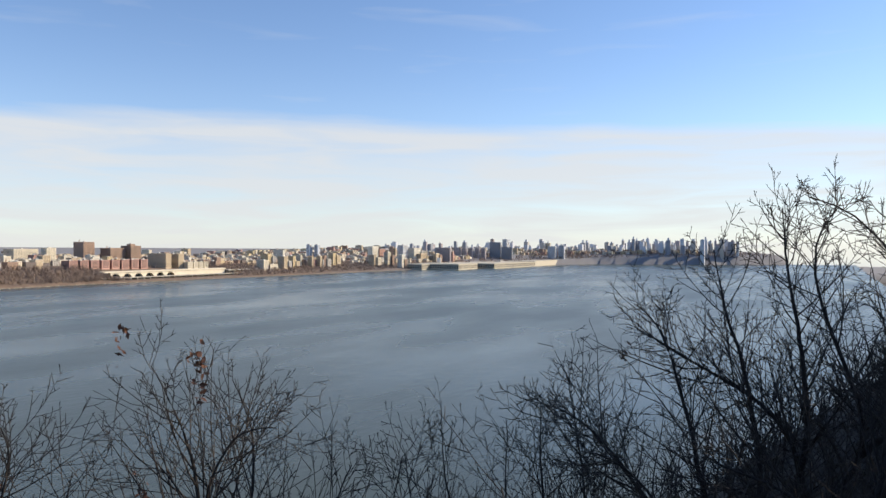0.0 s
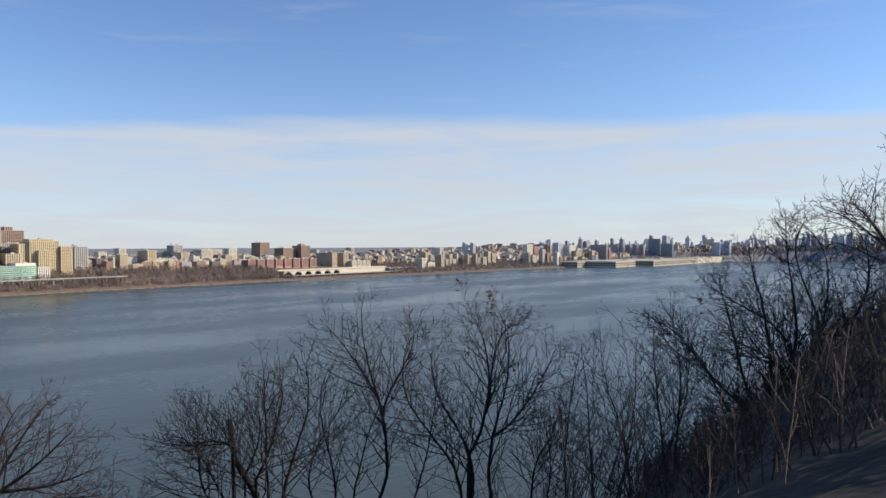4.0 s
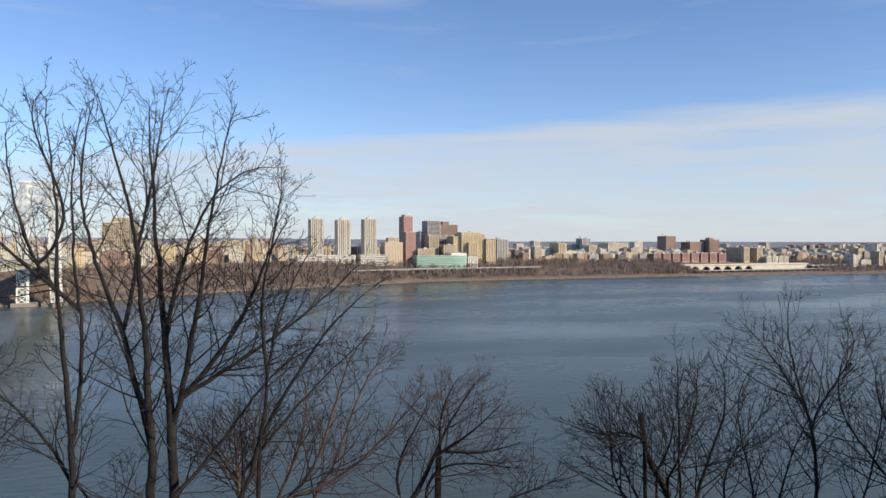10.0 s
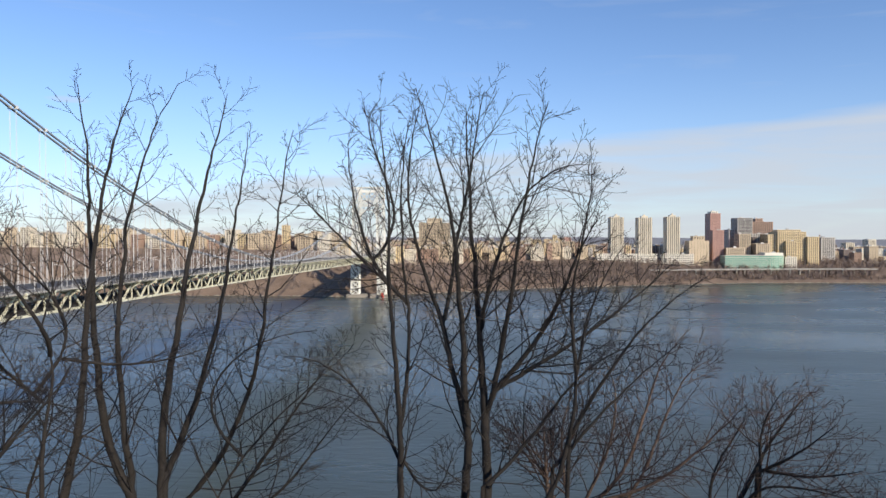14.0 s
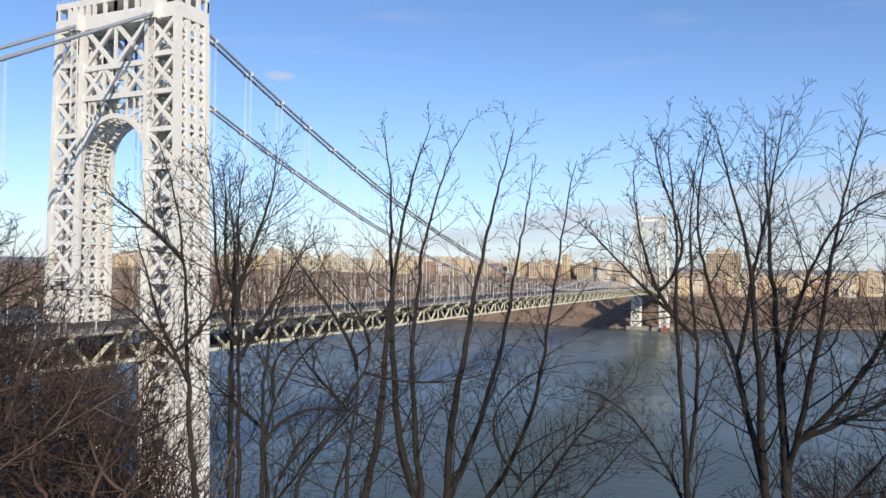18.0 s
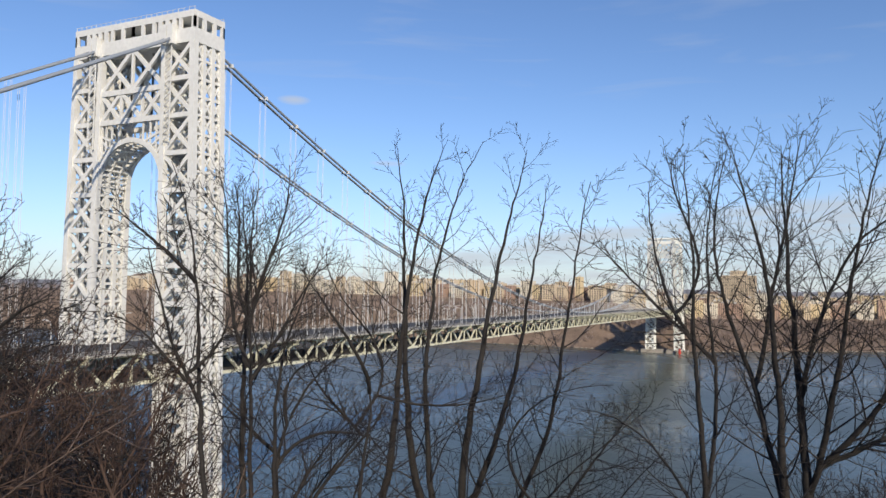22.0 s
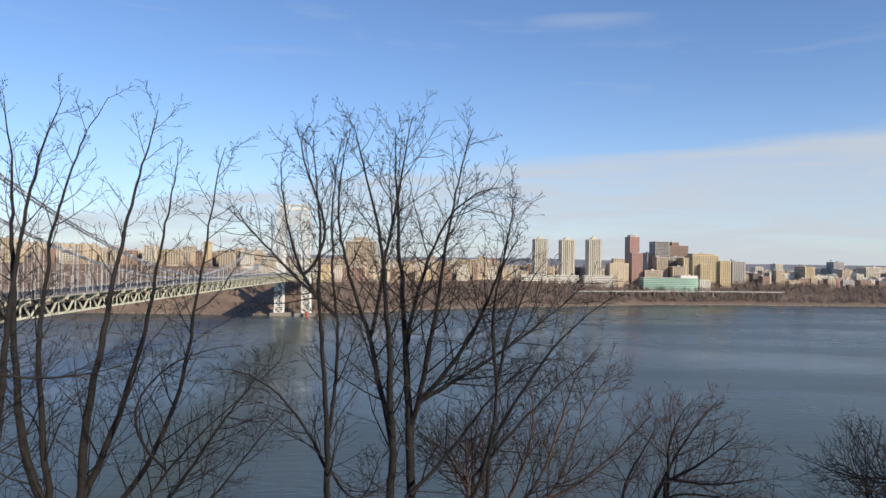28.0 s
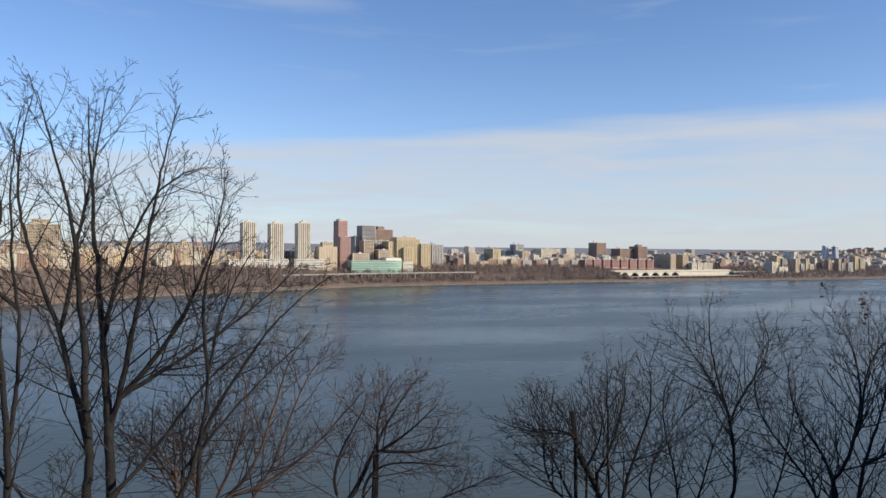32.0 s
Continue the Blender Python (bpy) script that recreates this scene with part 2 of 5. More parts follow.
class Shape:
    """Collects boxes, bars and quads into one mesh."""

    def __init__(self):
        self.v, self.f = [], []

    def hexa(self, corners, skip=()):
        b = len(self.v)
        self.v += [tuple(c) for c in corners]
        for k, q in enumerate(((0, 3, 2, 1), (4, 5, 6, 7), (0, 1, 5, 4), (1, 2, 6, 5), (2, 3, 7, 6), (3, 0, 4, 7))):
            if k not in skip:
                self.f.append(tuple(b + i for i in q))
        return self

    def box(self, x0, x1, y0, y1, z0, z1, skip=()):
        return self.hexa([(x0, y0, z0), (x1, y0, z0), (x1, y1, z0), (x0, y1, z0), (x0, y0, z1), (x1, y0, z1), (x1, y1, z1), (x0, y1, z1)], skip)

    def quad(self, a, b, c, d):
        k = len(self.v)
        self.v += [tuple(a), tuple(b), tuple(c), tuple(d)]
        self.f.append((k, k + 1, k + 2, k + 3))
        return self

    def bar(self, a, b, w, h=None):
        """A square bar from a to b, w wide and h high."""
        a, b, h = Vector(a), Vector(b), h or w
        d = (b - a).normalized()
        up = Vector((0, 0, 1)) if abs(d.z) < 0.9 else Vector((1, 0, 0))
        s = d.cross(up).normalized() * (w / 2)
        u = s.cross(d).normalized() * (h / 2)
        return self.hexa([a - s - u, a + s - u, a + s + u, a - s + u, b - s - u, b + s - u, b + s + u, b - s + u])

    def made(self, name, mat, parent=None, label="", smooth=False):
        return link_mesh(name, self.v, self.f, mat, parent, label, smooth)


def tube(points, radii, sides=6):
    """Vertices and faces of a tapered tube along a line of points."""
    p = np.asarray(points, float)
    r = np.asarray(radii, float)
    d = np.gradient(p, axis=0)
    d /= np.linalg.norm(d, axis=1, keepdims=True) + 1e-9
    ref = np.where(np.abs(d[:, 2:3]) < 0.9, np.array([[0, 0, 1.0]]), np.array([[1.0, 0, 0]]))
    s = np.cross(d, ref)
    s /= np.linalg.norm(s, axis=1, keepdims=True) + 1e-9
    u = np.cross(s, d)
    a = np.arange(sides) * 2 * np.pi / sides
    ring = s[:, None] * np.cos(a)[None, :, None] + u[:, None] * np.sin(a)[None, :, None]
    v = (p[:, None] + ring * r[:, None, None]).reshape(-1, 3)
    i = np.arange(len(p) - 1)[:, None] * sides
    j = np.arange(sides)[None]
    k = (j + 1) % sides
    f = np.stack([i + j, i + k, i + sides + k, i + sides + j], -1).reshape(-1, 4)
    return v, f


def link_tubes(name, lines, mat, parent=None, sides=4, label=""):
    """One mesh of many tapered tubes; lines: (points, radii)."""
    vs, fs, n = [], [], 0
    by_count = {}
    for p, r in lines:
        by_count.setdefault(len(p), []).append((p, r))
    for m, some in by_count.items():
        p = np.array([q for q, _ in some], float)
        r = np.array([q for _, q in some], float)
        d = np.gradient(p, axis=1)
        d /= np.linalg.norm(d, axis=2, keepdims=True) + 1e-9
        ref = np.where(np.abs(d[..., 2:3]) < 0.9, np.array([0, 0, 1.0]), np.array([1.0, 0, 0]))
        s = np.cross(d, ref)
        s /= np.linalg.norm(s, axis=2, keepdims=True) + 1e-9
        u = np.cross(s, d)
        a = np.arange(sides) * 2 * np.pi / sides
        ring = s[:, :, None] * np.cos(a)[:, None] + u[:, :, None] * np.sin(a)[:, None]
        v = (p[:, :, None] + ring * r[:, :, None, None]).reshape(-1, 3)
        c = np.arange(len(some))[:, None, None] * m * sides
        i = np.arange(m - 1)[None, :, None] * sides
        j = np.arange(sides)[None, None]
        k = (j + 1) % sides
        f = np.stack([c + i + j, c + i + k, c + i + sides + k, c + i + sides + j], -1).reshape(-1, 4)
        vs.append(v)
        fs.append(f + n)
        n += len(v)
    v, f = np.concatenate(vs), np.concatenate(fs)
    me = bpy.data.meshes.new(name)
    me.vertices.add(len(v))
    me.vertices.foreach_set("co", v.astype(np.float32).ravel())
    me.loops.add(4 * len(f))
    me.loops.foreach_set("vertex_index", f.astype(np.int32).ravel())
    me.polygons.add(len(f))
    me.polygons.foreach_set("loop_start", (np.arange(len(f)) * 4).astype(np.int32))
    me.polygons.foreach_set("use_smooth", np.ones(len(f), bool))
    me.materials.append(mat)
    me.update(calc_edges=True)
    ob = new(name, me)
    if parent:
        ob.parent = parent
    if label:
        ob["label"] = label
    return ob


# ---- lie of the land ----
SHORE_Y = (-4900, -4550, -4250, -3900, -3350, -3020, -2810, -2390, -2000, -1480, -950, -740, -600, -440, -286, -100, 44, 350, 1200, 2200, 3500, 4900)
SHORE_X = (60, 420, 1000, 1190, 1240, 1320, 1375, 1395, 1425, 1470, 1470, 1455, 1400, 1345, 1280, 1150, 1078, 1095, 980, 560, 260, 200)
RIDGE_Y = (-4900, -3000, -2400, -2000, -1500, -900, -400, 0, 300, 900, 4900)
RIDGE_H = (22, 24, 24, 26, 38, 44, 46, 44, 48, 56, 60)
RISE_D = (0, 8, 25, 80, 160, 260, 6000)
RISE_K = (0.0, 0.05, 0.10, 0.35, 0.70, 1.0, 1.0)
BANK_X = -38.0
BANK_D = (-400, 0, 14, 45, 95, 112, 124, 131, 135, 139, 200, 5000)
BANK_Z = (-7, 0, 6, 24, 68, 82, 91, 96.6, 99.6, 100.8, 102, 104)


def shore(y):
    return float(np.interp(y, SHORE_Y, SHORE_X))


def land(x, y):
    """Height of the ground over the river."""
    d = x - shore(y)
    if x > 60:
        if d < 0:
            return max(-7.0, d * 0.3)
        k = float(np.interp(d, RISE_D, RISE_K))
        z = 1.6 + k * float(np.interp(y, RIDGE_Y, RIDGE_H))
        if y > 20:  # wooded bluff north of the bridge
            z += 26 * min(1, (y - 20) / 120) * min(1, d / 70) * (1 if d < 400 else max(0, 1 - (d - 400) / 300))
        far = math.hypot(x, y)
        if x < 1566 and -2010 < y < -1530:  # levelled shelf below the arcaded wall
            z = min(z, 4.0)
        z += 50 * max(0.0, min(1.0, (far - 3600) / 1300))
        return z + 2.0 * noise.noise((x / 60, y / 60, 1.0)) * min(1, d / 40)
    d = BANK_X - x - 0.75 * max(0.0, -(y + 221))
    z = float(np.interp(d, BANK_D, BANK_Z))
    if d > 2:
        z += 1.2 * noise.noise((x / 9, y / 9, 3.0)) * min(1, d / 20) * (0.15 if d > 125 else 1)
    z += 7.5 * math.exp(-((x + 163) ** 2 / 70 + (y + 171) ** 2 / 170))  # a spur of the cliff
    z += 23 * math.exp(-((x + 196) ** 2 / 110 + (y + 244) ** 2 / 320))  # unseen mound added behind the look-out to shade the hillside
    spur = -(y + 190) - 0.28 * (x + 176)  # a rounded shoulder that falls towards the river
    z += max(0.0, 1.7 - 0.011 * (x + 173) ** 2) * math.exp(-((spur - 25) / 9) ** 2) if x > -173 else 1.7 * math.exp(-((spur - 25) / 9) ** 2 - ((x + 173) / 14) ** 2)
    # the road cut under the bridge's approach
    near = max(0.0, 1 - abs(y) / 75)
    if d > 60 and near > 0:
        z = z * (1 - min(1, near * 2)) + min(z, 66) * min(1, near * 2)
    return z


def ground_sheet():
    xs = np.unique(np.concatenate([np.linspace(-4950, -260, 24), np.linspace(-250, -36, 72), np.linspace(-30, 1000, 30), np.linspace(1020, 1900, 80), np.linspace(1930, 4950, 48)]))
    ys = np.unique(np.concatenate([np.linspace(-4950, -1500, 90), np.linspace(-1470, -420, 40), np.linspace(-400, -60, 86), np.linspace(-50, 900, 50), np.linspace(950, 4950, 60)]))
    v = [(float(x), float(y), land(float(x), float(y))) for x in xs for y in ys]
    n = len(ys)
    f = [(i * n + j, (i + 1) * n + j, (i + 1) * n + j + 1, i * n + j + 1) for i in range(len(xs) - 1) for j in range(n - 1)]
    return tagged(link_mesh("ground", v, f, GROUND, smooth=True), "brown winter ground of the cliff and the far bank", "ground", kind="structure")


ground_sheet()

water_mat = bpy.data.materials.new("river_water")
water_mat.use_nodes = True
wm, wml = water_mat.node_tree.nodes, water_mat.node_tree.links
wb = wm["Principled BSDF"]
wb.inputs["Base Color"].default_value = (0.030, 0.050, 0.058, 1)
wb.inputs["IOR"].default_value = 1.33
w_c = wm.new("ShaderNodeTexCoord")
w_m = wm.new("ShaderNodeMapping")
w_m.inputs["Scale"].default_value = (1.0, 0.35, 1.0)
wml.new(w_c.outputs["Object"], w_m.inputs["Vector"])
wv1, wv2, wv3 = (wm.new("ShaderNodeTexNoise") for _ in range(3))
for tex, sc, de in ((wv1, 0.22, 5), (wv2, 0.006, 4), (wv3, 0.0022, 4)):
    tex.inputs["Scale"].default_value, tex.inputs["Detail"].default_value = sc, de
    wml.new(w_m.outputs[0], tex.inputs["Vector"])
w_bp = wm.new("ShaderNodeBump")
w_bp.inputs["Strength"].default_value, w_bp.inputs["Distance"].default_value = 0.33, 1.0
wml.new(wv1.outputs[0], w_bp.inputs["Height"])
wml.new(w_bp.outputs[0], wb.inputs["Normal"])
w_r = wm.new("ShaderNodeMapRange")
w_r.inputs["From Min"].default_value, w_r.inputs["From Max"].default_value = 0.35, 0.65
w_r.inputs["To Min"].default_value, w_r.inputs["To Max"].default_value = 0.20, 0.34
wml.new(wv2.outputs[0], w_r.inputs["Value"])
wml.new(w_r.outputs[0], wb.inputs["Roughness"])
w_cm = wm.new("ShaderNodeMix")
w_cm.data_type = "RGBA"
w_cm.inputs["A"].default_value, w_cm.inputs["B"].default_value = (0.044, 0.062, 0.055, 1), (0.078, 0.090, 0.066, 1)
wml.new(wv3.outputs[0], w_cm.inputs["Factor"])
wml.new(w_cm.outputs["Result"], wb.inputs["Base Color"])
s = Shape()
s.quad((-300, -4950, 0), (2400, -4950, 0), (2400, 4950, 0), (-300, 4950, 0))
tagged(s.made("water", water_mat), "wide blue-grey river with faint wind streaks", "river", kind="structure")

# ---- suspension bridge ----
SPAN, TOP, HALF_W, HALF_T, LEG = 1067.0, 185.5, 25.2, 5.7, 11.4
DECK, PANEL = 82.0, 11.5
CABLE_Y = (-17.6, -15.2, 15.2, 17.6)


def deck_z(x):
    """Upper roadway: falls a little towards the far tower, with a slight crown."""
    return DECK - 11.5 * max(-0.1, min(1.15, x / SPAN)) + 1.2 * max(0.0, 1 - ((x - SPAN / 2) / (SPAN / 2)) ** 2)


def cable_z(x):
    if 0 <= x <= SPAN:
        return 79.5 + (183 - 79.5) * ((x - SPAN / 2) / (SPAN / 2)) ** 2
    d = -x if x < 0 else x - SPAN
    return 181.7 - 0.554 * d


def bridge_tower(x0, bridge, fine=True):
    """A lattice tower: two legs of eight columns, joined over an arch by braced panels and a hood."""
    steel = STEEL if fine else STEEL_FAR
    tower = new("tower")
    tower.parent = bridge
    tower.location = (x0, 0, 0)
    tower["label"] = "white-painted steel lattice tower with an arched portal"
    levels = [TOP - 9 - PANEL * k for k in range(15)] + [5.0]
    levels = [z for z in levels if z > 4]
    xs = (-HALF_T, -HALF_T / 3, HALF_T / 3, HALF_T)

    def flare(z):  # the legs widen a little towards the water
        return 1 + 0.16 * (1 - z / TOP)

    for side in (-1, 1):
        o, i = HALF_W, HALF_W - LEG
        for ix, cx in enumerate(xs):
            for cy in (o, i):
                w = 0.95 if ix in (0, 3) else 0.65
                v = [(cx * flare(z) + a * w, side * cy * flare(z) + b * w, z) for z in levels for a, b in ((-1, -1), (1, -1), (1, 1), (-1, 1))]
                f = [(4 * k + j, 4 * k + 4 + j, 4 * k + 4 + (j + 1) % 4, 4 * k + (j + 1) % 4) for k in range(len(levels) - 1) for j in range(4)]
                link_mesh("column", v, f, steel, tower)
        for za, zb in zip(levels[:-1], levels[1:]):
            fa, fb = flare(za), flare(zb)
            for cx in (xs[0], xs[3]):  # X-braces and struts on the broad faces
                brace = Shape()
                brace.bar((cx * fa, side * o * fa, za), (cx * fb, side * i * fb, zb), 0.9, 1.2)
                brace.bar((cx * fa + 0.03, side * i * fa, za), (cx * fb + 0.03, side * o * fb, zb), 0.9, 1.2)
                brace.made("cross_brace", steel, tower)
                Shape().bar((cx * fb, side * i * fb, zb), (cx * fb, side * o * fb, zb), 1.3, 1.5).made("strut", steel, tower)
            inner = Shape()
            for cx in xs[1:3]:
                inner.bar((cx * fb, side * i * fb, zb), (cx * fb, side * o * fb, zb), 0.7, 0.9)
                inner.bar((cx * fa, side * o * fa, za), (cx * fb, side * i * fb, zb), 0.6, 0.8)
                inner.bar((cx * fa + 0.03, side * i * fa, za), (cx * fb + 0.03, side * o * fb, zb), 0.6, 0.8)
            inner.made("inner_frame", steel, tower)
            # plate added inside the leg, coloured dark to deepen the shade there
            y0, y1 = sorted((side * i * fb, side * o * fb))
            floor = Shape().box(xs[0] * fb * 0.9, xs[3] * fb * 0.9, y0 + 1, y1 - 1, zb - 0.5, zb - 0.2)
            floor.made("shade_plate", CABLE, tower)
            for cy in (o, i):  # narrow faces: three bays of two small X each
                lattice = Shape()
                zm = (za + zb) / 2
                for xa, xb in zip(xs[:-1], xs[1:]):
                    for zu, zl in ((za, zm), (zm, zb)):
                        fu, fl = flare(zu), flare(zl)
                        lattice.bar((xa * fu, side * cy * fu, zu), (xb * fl, side * cy * fl, zl), 0.45, 0.6)
                        lattice.bar((xb * fu, side * cy * fu + 0.03, zu), (xa * fl, side * cy * fl + 0.03, zl), 0.45, 0.6)
                        lattice.bar((xa * fl, side * cy * fl, zl), (xb * fl, side * cy * fl, zl), 0.5, 0.8)
                lattice.made("lattice_panel", steel, tower)
        cap = Shape()
        cap.box(-HALF_T * 1.08 - 6, HALF_T * 1.08 + 6, side * 20 - 16, side * 20 + 16, -6, 5.2)
        cap.made("pier", STONE, tower, "grey granite pier standing in the water")

    # panels over the arch
    gap = HALF_W - LEG
    rows = [TOP - 9, 163.0, 153.5]
    for cx in (xs[0], xs[3]):
        for k, (za, zb) in enumerate(zip(rows[:-1], rows[1:])):
            Shape().bar((cx, -gap, zb), (cx, gap, zb), 1.4, 1.7).made("portal_brace", steel, tower)
            bays = ((-gap, 0), (0, gap)) if k != 1 else ((-gap, -gap / 3), (-gap / 3, gap / 3), (gap / 3, gap))
            for ya, yb in bays:
                Shape().bar((cx, ya, za), (cx, yb, zb), 0.9, 1.3).made("portal_brace", steel, tower)
                Shape().bar((cx + 0.03, yb, za), (cx + 0.03, ya, zb), 0.9, 1.3).made("portal_brace", steel, tower)
                Shape().bar((cx, yb, za), (cx, yb, zb), 0.8, 0.8).made("portal_brace", steel, tower)
            for j in range(1, 6):  # hangers behind
                y = -gap + 2 * gap * j / 6
                Shape().bar((xs[1], y, za), (xs[1], y, zb), 0.4, 0.5).made("portal_brace", steel, tower)
    arch = Shape()
    n, crown = 24, 147.3
    for cx in (xs[0], xs[1], xs[2], xs[3]):
        outer = cx in (xs[0], xs[3])
        pts = [(cx, gap * math.cos(math.pi * k / n), crown - gap + gap * math.sin(math.pi * k / n)) for k in range(n + 1)]
        for a, b in zip(pts[:-1], pts[1:]):
            arch.bar(a, b, 0.9 if outer else 0.5, 1.6 if outer else 0.8)
        for k in range(1, n, 2):
            q = pts[k]
            if outer and k not in (11, 13):
                arch.bar(q, (cx, math.copysign(gap, q[1]), min(rows[2], q[2] + 2.5 + abs(q[1]) * 0.15)), 0.5, 0.7)
                arch.bar(q, (cx, q[1], rows[2]), 0.4, 0.6)
    for k in range(n + 1):
        y, z = gap * math.cos(math.pi * k / n), crown - gap + gap * math.sin(math.pi * k / n)
        arch.bar((xs[0], y, z), (xs[3], y, z), 0.5, 0.6)
    arch.made("arch", steel, tower, "curved lattice arch ring")

    # hood with its openings
    hood = Shape()
    z0, z1 = TOP - 9, TOP
    w, t = HALF_W + 1.0, HALF_T + 0.8
    hood.box(-t, t, -w, w, z1 - 2.0, z1)
    hood.box(-t, t, -w, w, z0 - 0.8, z0 + 3.6)
    for cx in (-t + 0.35, t - 0.35):
        y = -w
        for width, solid in ((1.4, 1), (4.0, 0), (1.2, 1), (1.2, 0), (1.6, 1), (1.2, 0), (1.6, 1), (1.2, 0), (1.8, 1), (1.2, 0), (1.3, 1), (3.5, 0), (1.2, 1), (3.4, 0), (0.8, 1)):
            for sgn in (-1, 1):
                if solid:
                    lo, hi = -w + (y + w), -w + (y + w) + width
                    lo, hi = (lo, hi) if sgn < 0 else (-hi, -lo)
                    hood.box(cx - 0.35, cx + 0.35, lo, hi, z0 + 3.6, z1 - 2.0)
            y += width
    for cy in (-w + 0.35, w - 0.35):
        for x in (-t + 0.7, -t / 3, t / 3, t - 0.7):
            hood.box(x - 0.7, x + 0.7, cy - 0.35, cy + 0.35, z0 + 3.6, z1 - 2.0)
    hood.made("hood", steel, tower, "flat box-like cap with a row of openings")
    for cy in CABLE_Y:
        saddle = Shape()
        saddle.box(-t - 1.6, t + 1.6, cy - 1.1, cy + 1.1, 175.5, 181.6)
        saddle.made("saddle_housing", steel, tower)
    if fine:
        rail = Shape()
        for k in range(24):
            y = -w + 0.4 + k * (2 * w - 0.8) / 23
            for x in (-t + 0.2, t - 0.2):
                rail.bar((x, y, z1), (x, y, z1 + 1.1), 0.12)
        for x in (-t + 0.2, t - 0.2):
            rail.bar((x, -w, z1 + 1.05), (x, w, z1 + 1.05), 0.08)
        rail.made("top_railing", steel, tower)
        for cy in (-16.5, 16.5):  # stair housing under the cable on the western face
            ladder = Shape()
            for k in range(14):
                z = 176 - k * 2.2
                ladder.bar((-t - 0.8, cy - 1.2, z), (-t - 0.8, cy + 1.2, z - 1.8), 0.25, 0.35)
            ladder.bar((-t - 0.8, cy - 1.3, 177), (-t - 0.8, cy - 1.3, 145), 0.3)
            ladder.bar((-t - 0.8, cy + 1.3, 177), (-t - 0.8, cy + 1.3, 145), 0.3)
            ladder.made("stair", steel, tower)
    return tower


bridge = tagged(new("suspension_bridge"), "long two-deck suspension bridge with white lattice towers over the river", "bridge")
bridge_tower(-1.2, bridge, True)
bridge_tower(SPAN, bridge, False)

for cy in CABLE_Y:
    line = [(x, cy, cable_z(x)) for x in np.linspace(0, SPAN, 90)]
    link_tubes("main_cable", [(line, [0.46] * len(line))], CABLE, bridge, 8, "thick round suspension cable")
    for xe, x1 in ((-176, 0), (SPAN, SPAN + 190)):
        line = [(x, cy, cable_z(x)) for x in np.linspace(xe, x1, 16)]
        link_tubes("side_cable", [(line, [0.46] * len(line))], CABLE, bridge, 8, "thick round suspension cable")
STEP = SPAN / 58
for k in range(1, 58):
    x = k * STEP
    for cy in CABLE_Y:
        Shape().box(x - 0.5, x + 0.5, cy - 0.62, cy + 0.62, cable_z(x) - 0.62, cable_z(x) + 0.62).made("cable_band", ROPE, bridge)
for k in list(range(1, 58)) + [-2, -3, -4, -5, -6, -7]:
    x = k * STEP
    for cy in CABLE_Y:
        if cable_z(x) - deck_z(x) > 2:
            rope = [((x + o, cy, cable_z(x) - 0.4), (x + o, cy, deck_z(x) - 1)) for o in (-0.25, 0.25)]
            link_tubes("suspender", [(r, [0.06, 0.06]) for r in rope], ROPE, bridge, 4)

# decks and stiffening truss, bay by bay
DEPTH, TRUSS_Y = 9.2, 16.5
chords = {(c, o): Shape() for c in (-TRUSS_Y, TRUSS_Y) for o in (0, 1)}
bays = [(k * STEP, (k + 1) * STEP) for k in range(-10, 69)]
for xa, xb in bays:
    za, zb = deck_z(xa), deck_z(xb)
    beams = Shape()
    for cy in (-TRUSS_Y, TRUSS_Y):
        chords[cy, 0].bar((xa, cy, za - 1.0), (xb, cy, zb - 1.0), 0.9, 1.0)
        chords[cy, 1].bar((xa, cy, za - DEPTH), (xb, cy, zb - DEPTH), 0.9, 1.0)
        xm, zm = (xa + xb) / 2, (za + zb) / 2
        webs = Shape()
        webs.bar((xa, cy, za - 1.0), (xm, cy, zm - DEPTH), 0.7, 0.9)
        webs.bar((xb, cy, zb - 1.0), (xm, cy, zm - DEPTH), 0.7, 0.9)
        webs.bar((xa, cy, za - 1.0), (xa, cy, za - DEPTH), 0.55, 0.6)
        webs.made("truss_panel", TRUSS, bridge)
        beams.bar((xa, cy * 1.28, za - 0.2), (xa, cy, za - 3.4), 0.8, 1.2)
        beams.bar((xa, cy, za - 3.2), (xa, cy * 0.6, za - 0.9), 0.7, 1.0)
    beams.bar((xa, -21, za - 1.3), (xa, 21, za - 1.3), 0.7, 1.5)
    beams.bar((xa, -TRUSS_Y, za - DEPTH), (xa, TRUSS_Y, za - DEPTH), 0.7, 1.3)
    for a, b in ((-TRUSS_Y, 0), (0, TRUSS_Y)):
        beams.bar((xa, a, za - DEPTH), (xb, b, zb - DEPTH), 0.35)
    beams.made("floor_beam", TRUSS, bridge)


def roadway(name, half, drop, label):
    """One continuous slab along the bridge."""
    xs = [a for a, _ in bays] + [bays[-1][1]]
    v = [p for x in xs for p in ((x, -half, deck_z(x) - drop - 0.6), (x, half, deck_z(x) - drop - 0.6), (x, half, deck_z(x) - drop), (x, -half, deck_z(x) - drop))]
    f = [(4 * k + j, 4 * k + (j + 1) % 4, 4 * k + 4 + (j + 1) % 4, 4 * k + 4 + j) for k in range(len(xs) - 1) for j in range(4)]
    f += [(0, 1, 2, 3), tuple(4 * (len(xs) - 1) + j for j in range(4))]
    link_mesh(name, v, f, ASPHALT, bridge, label)


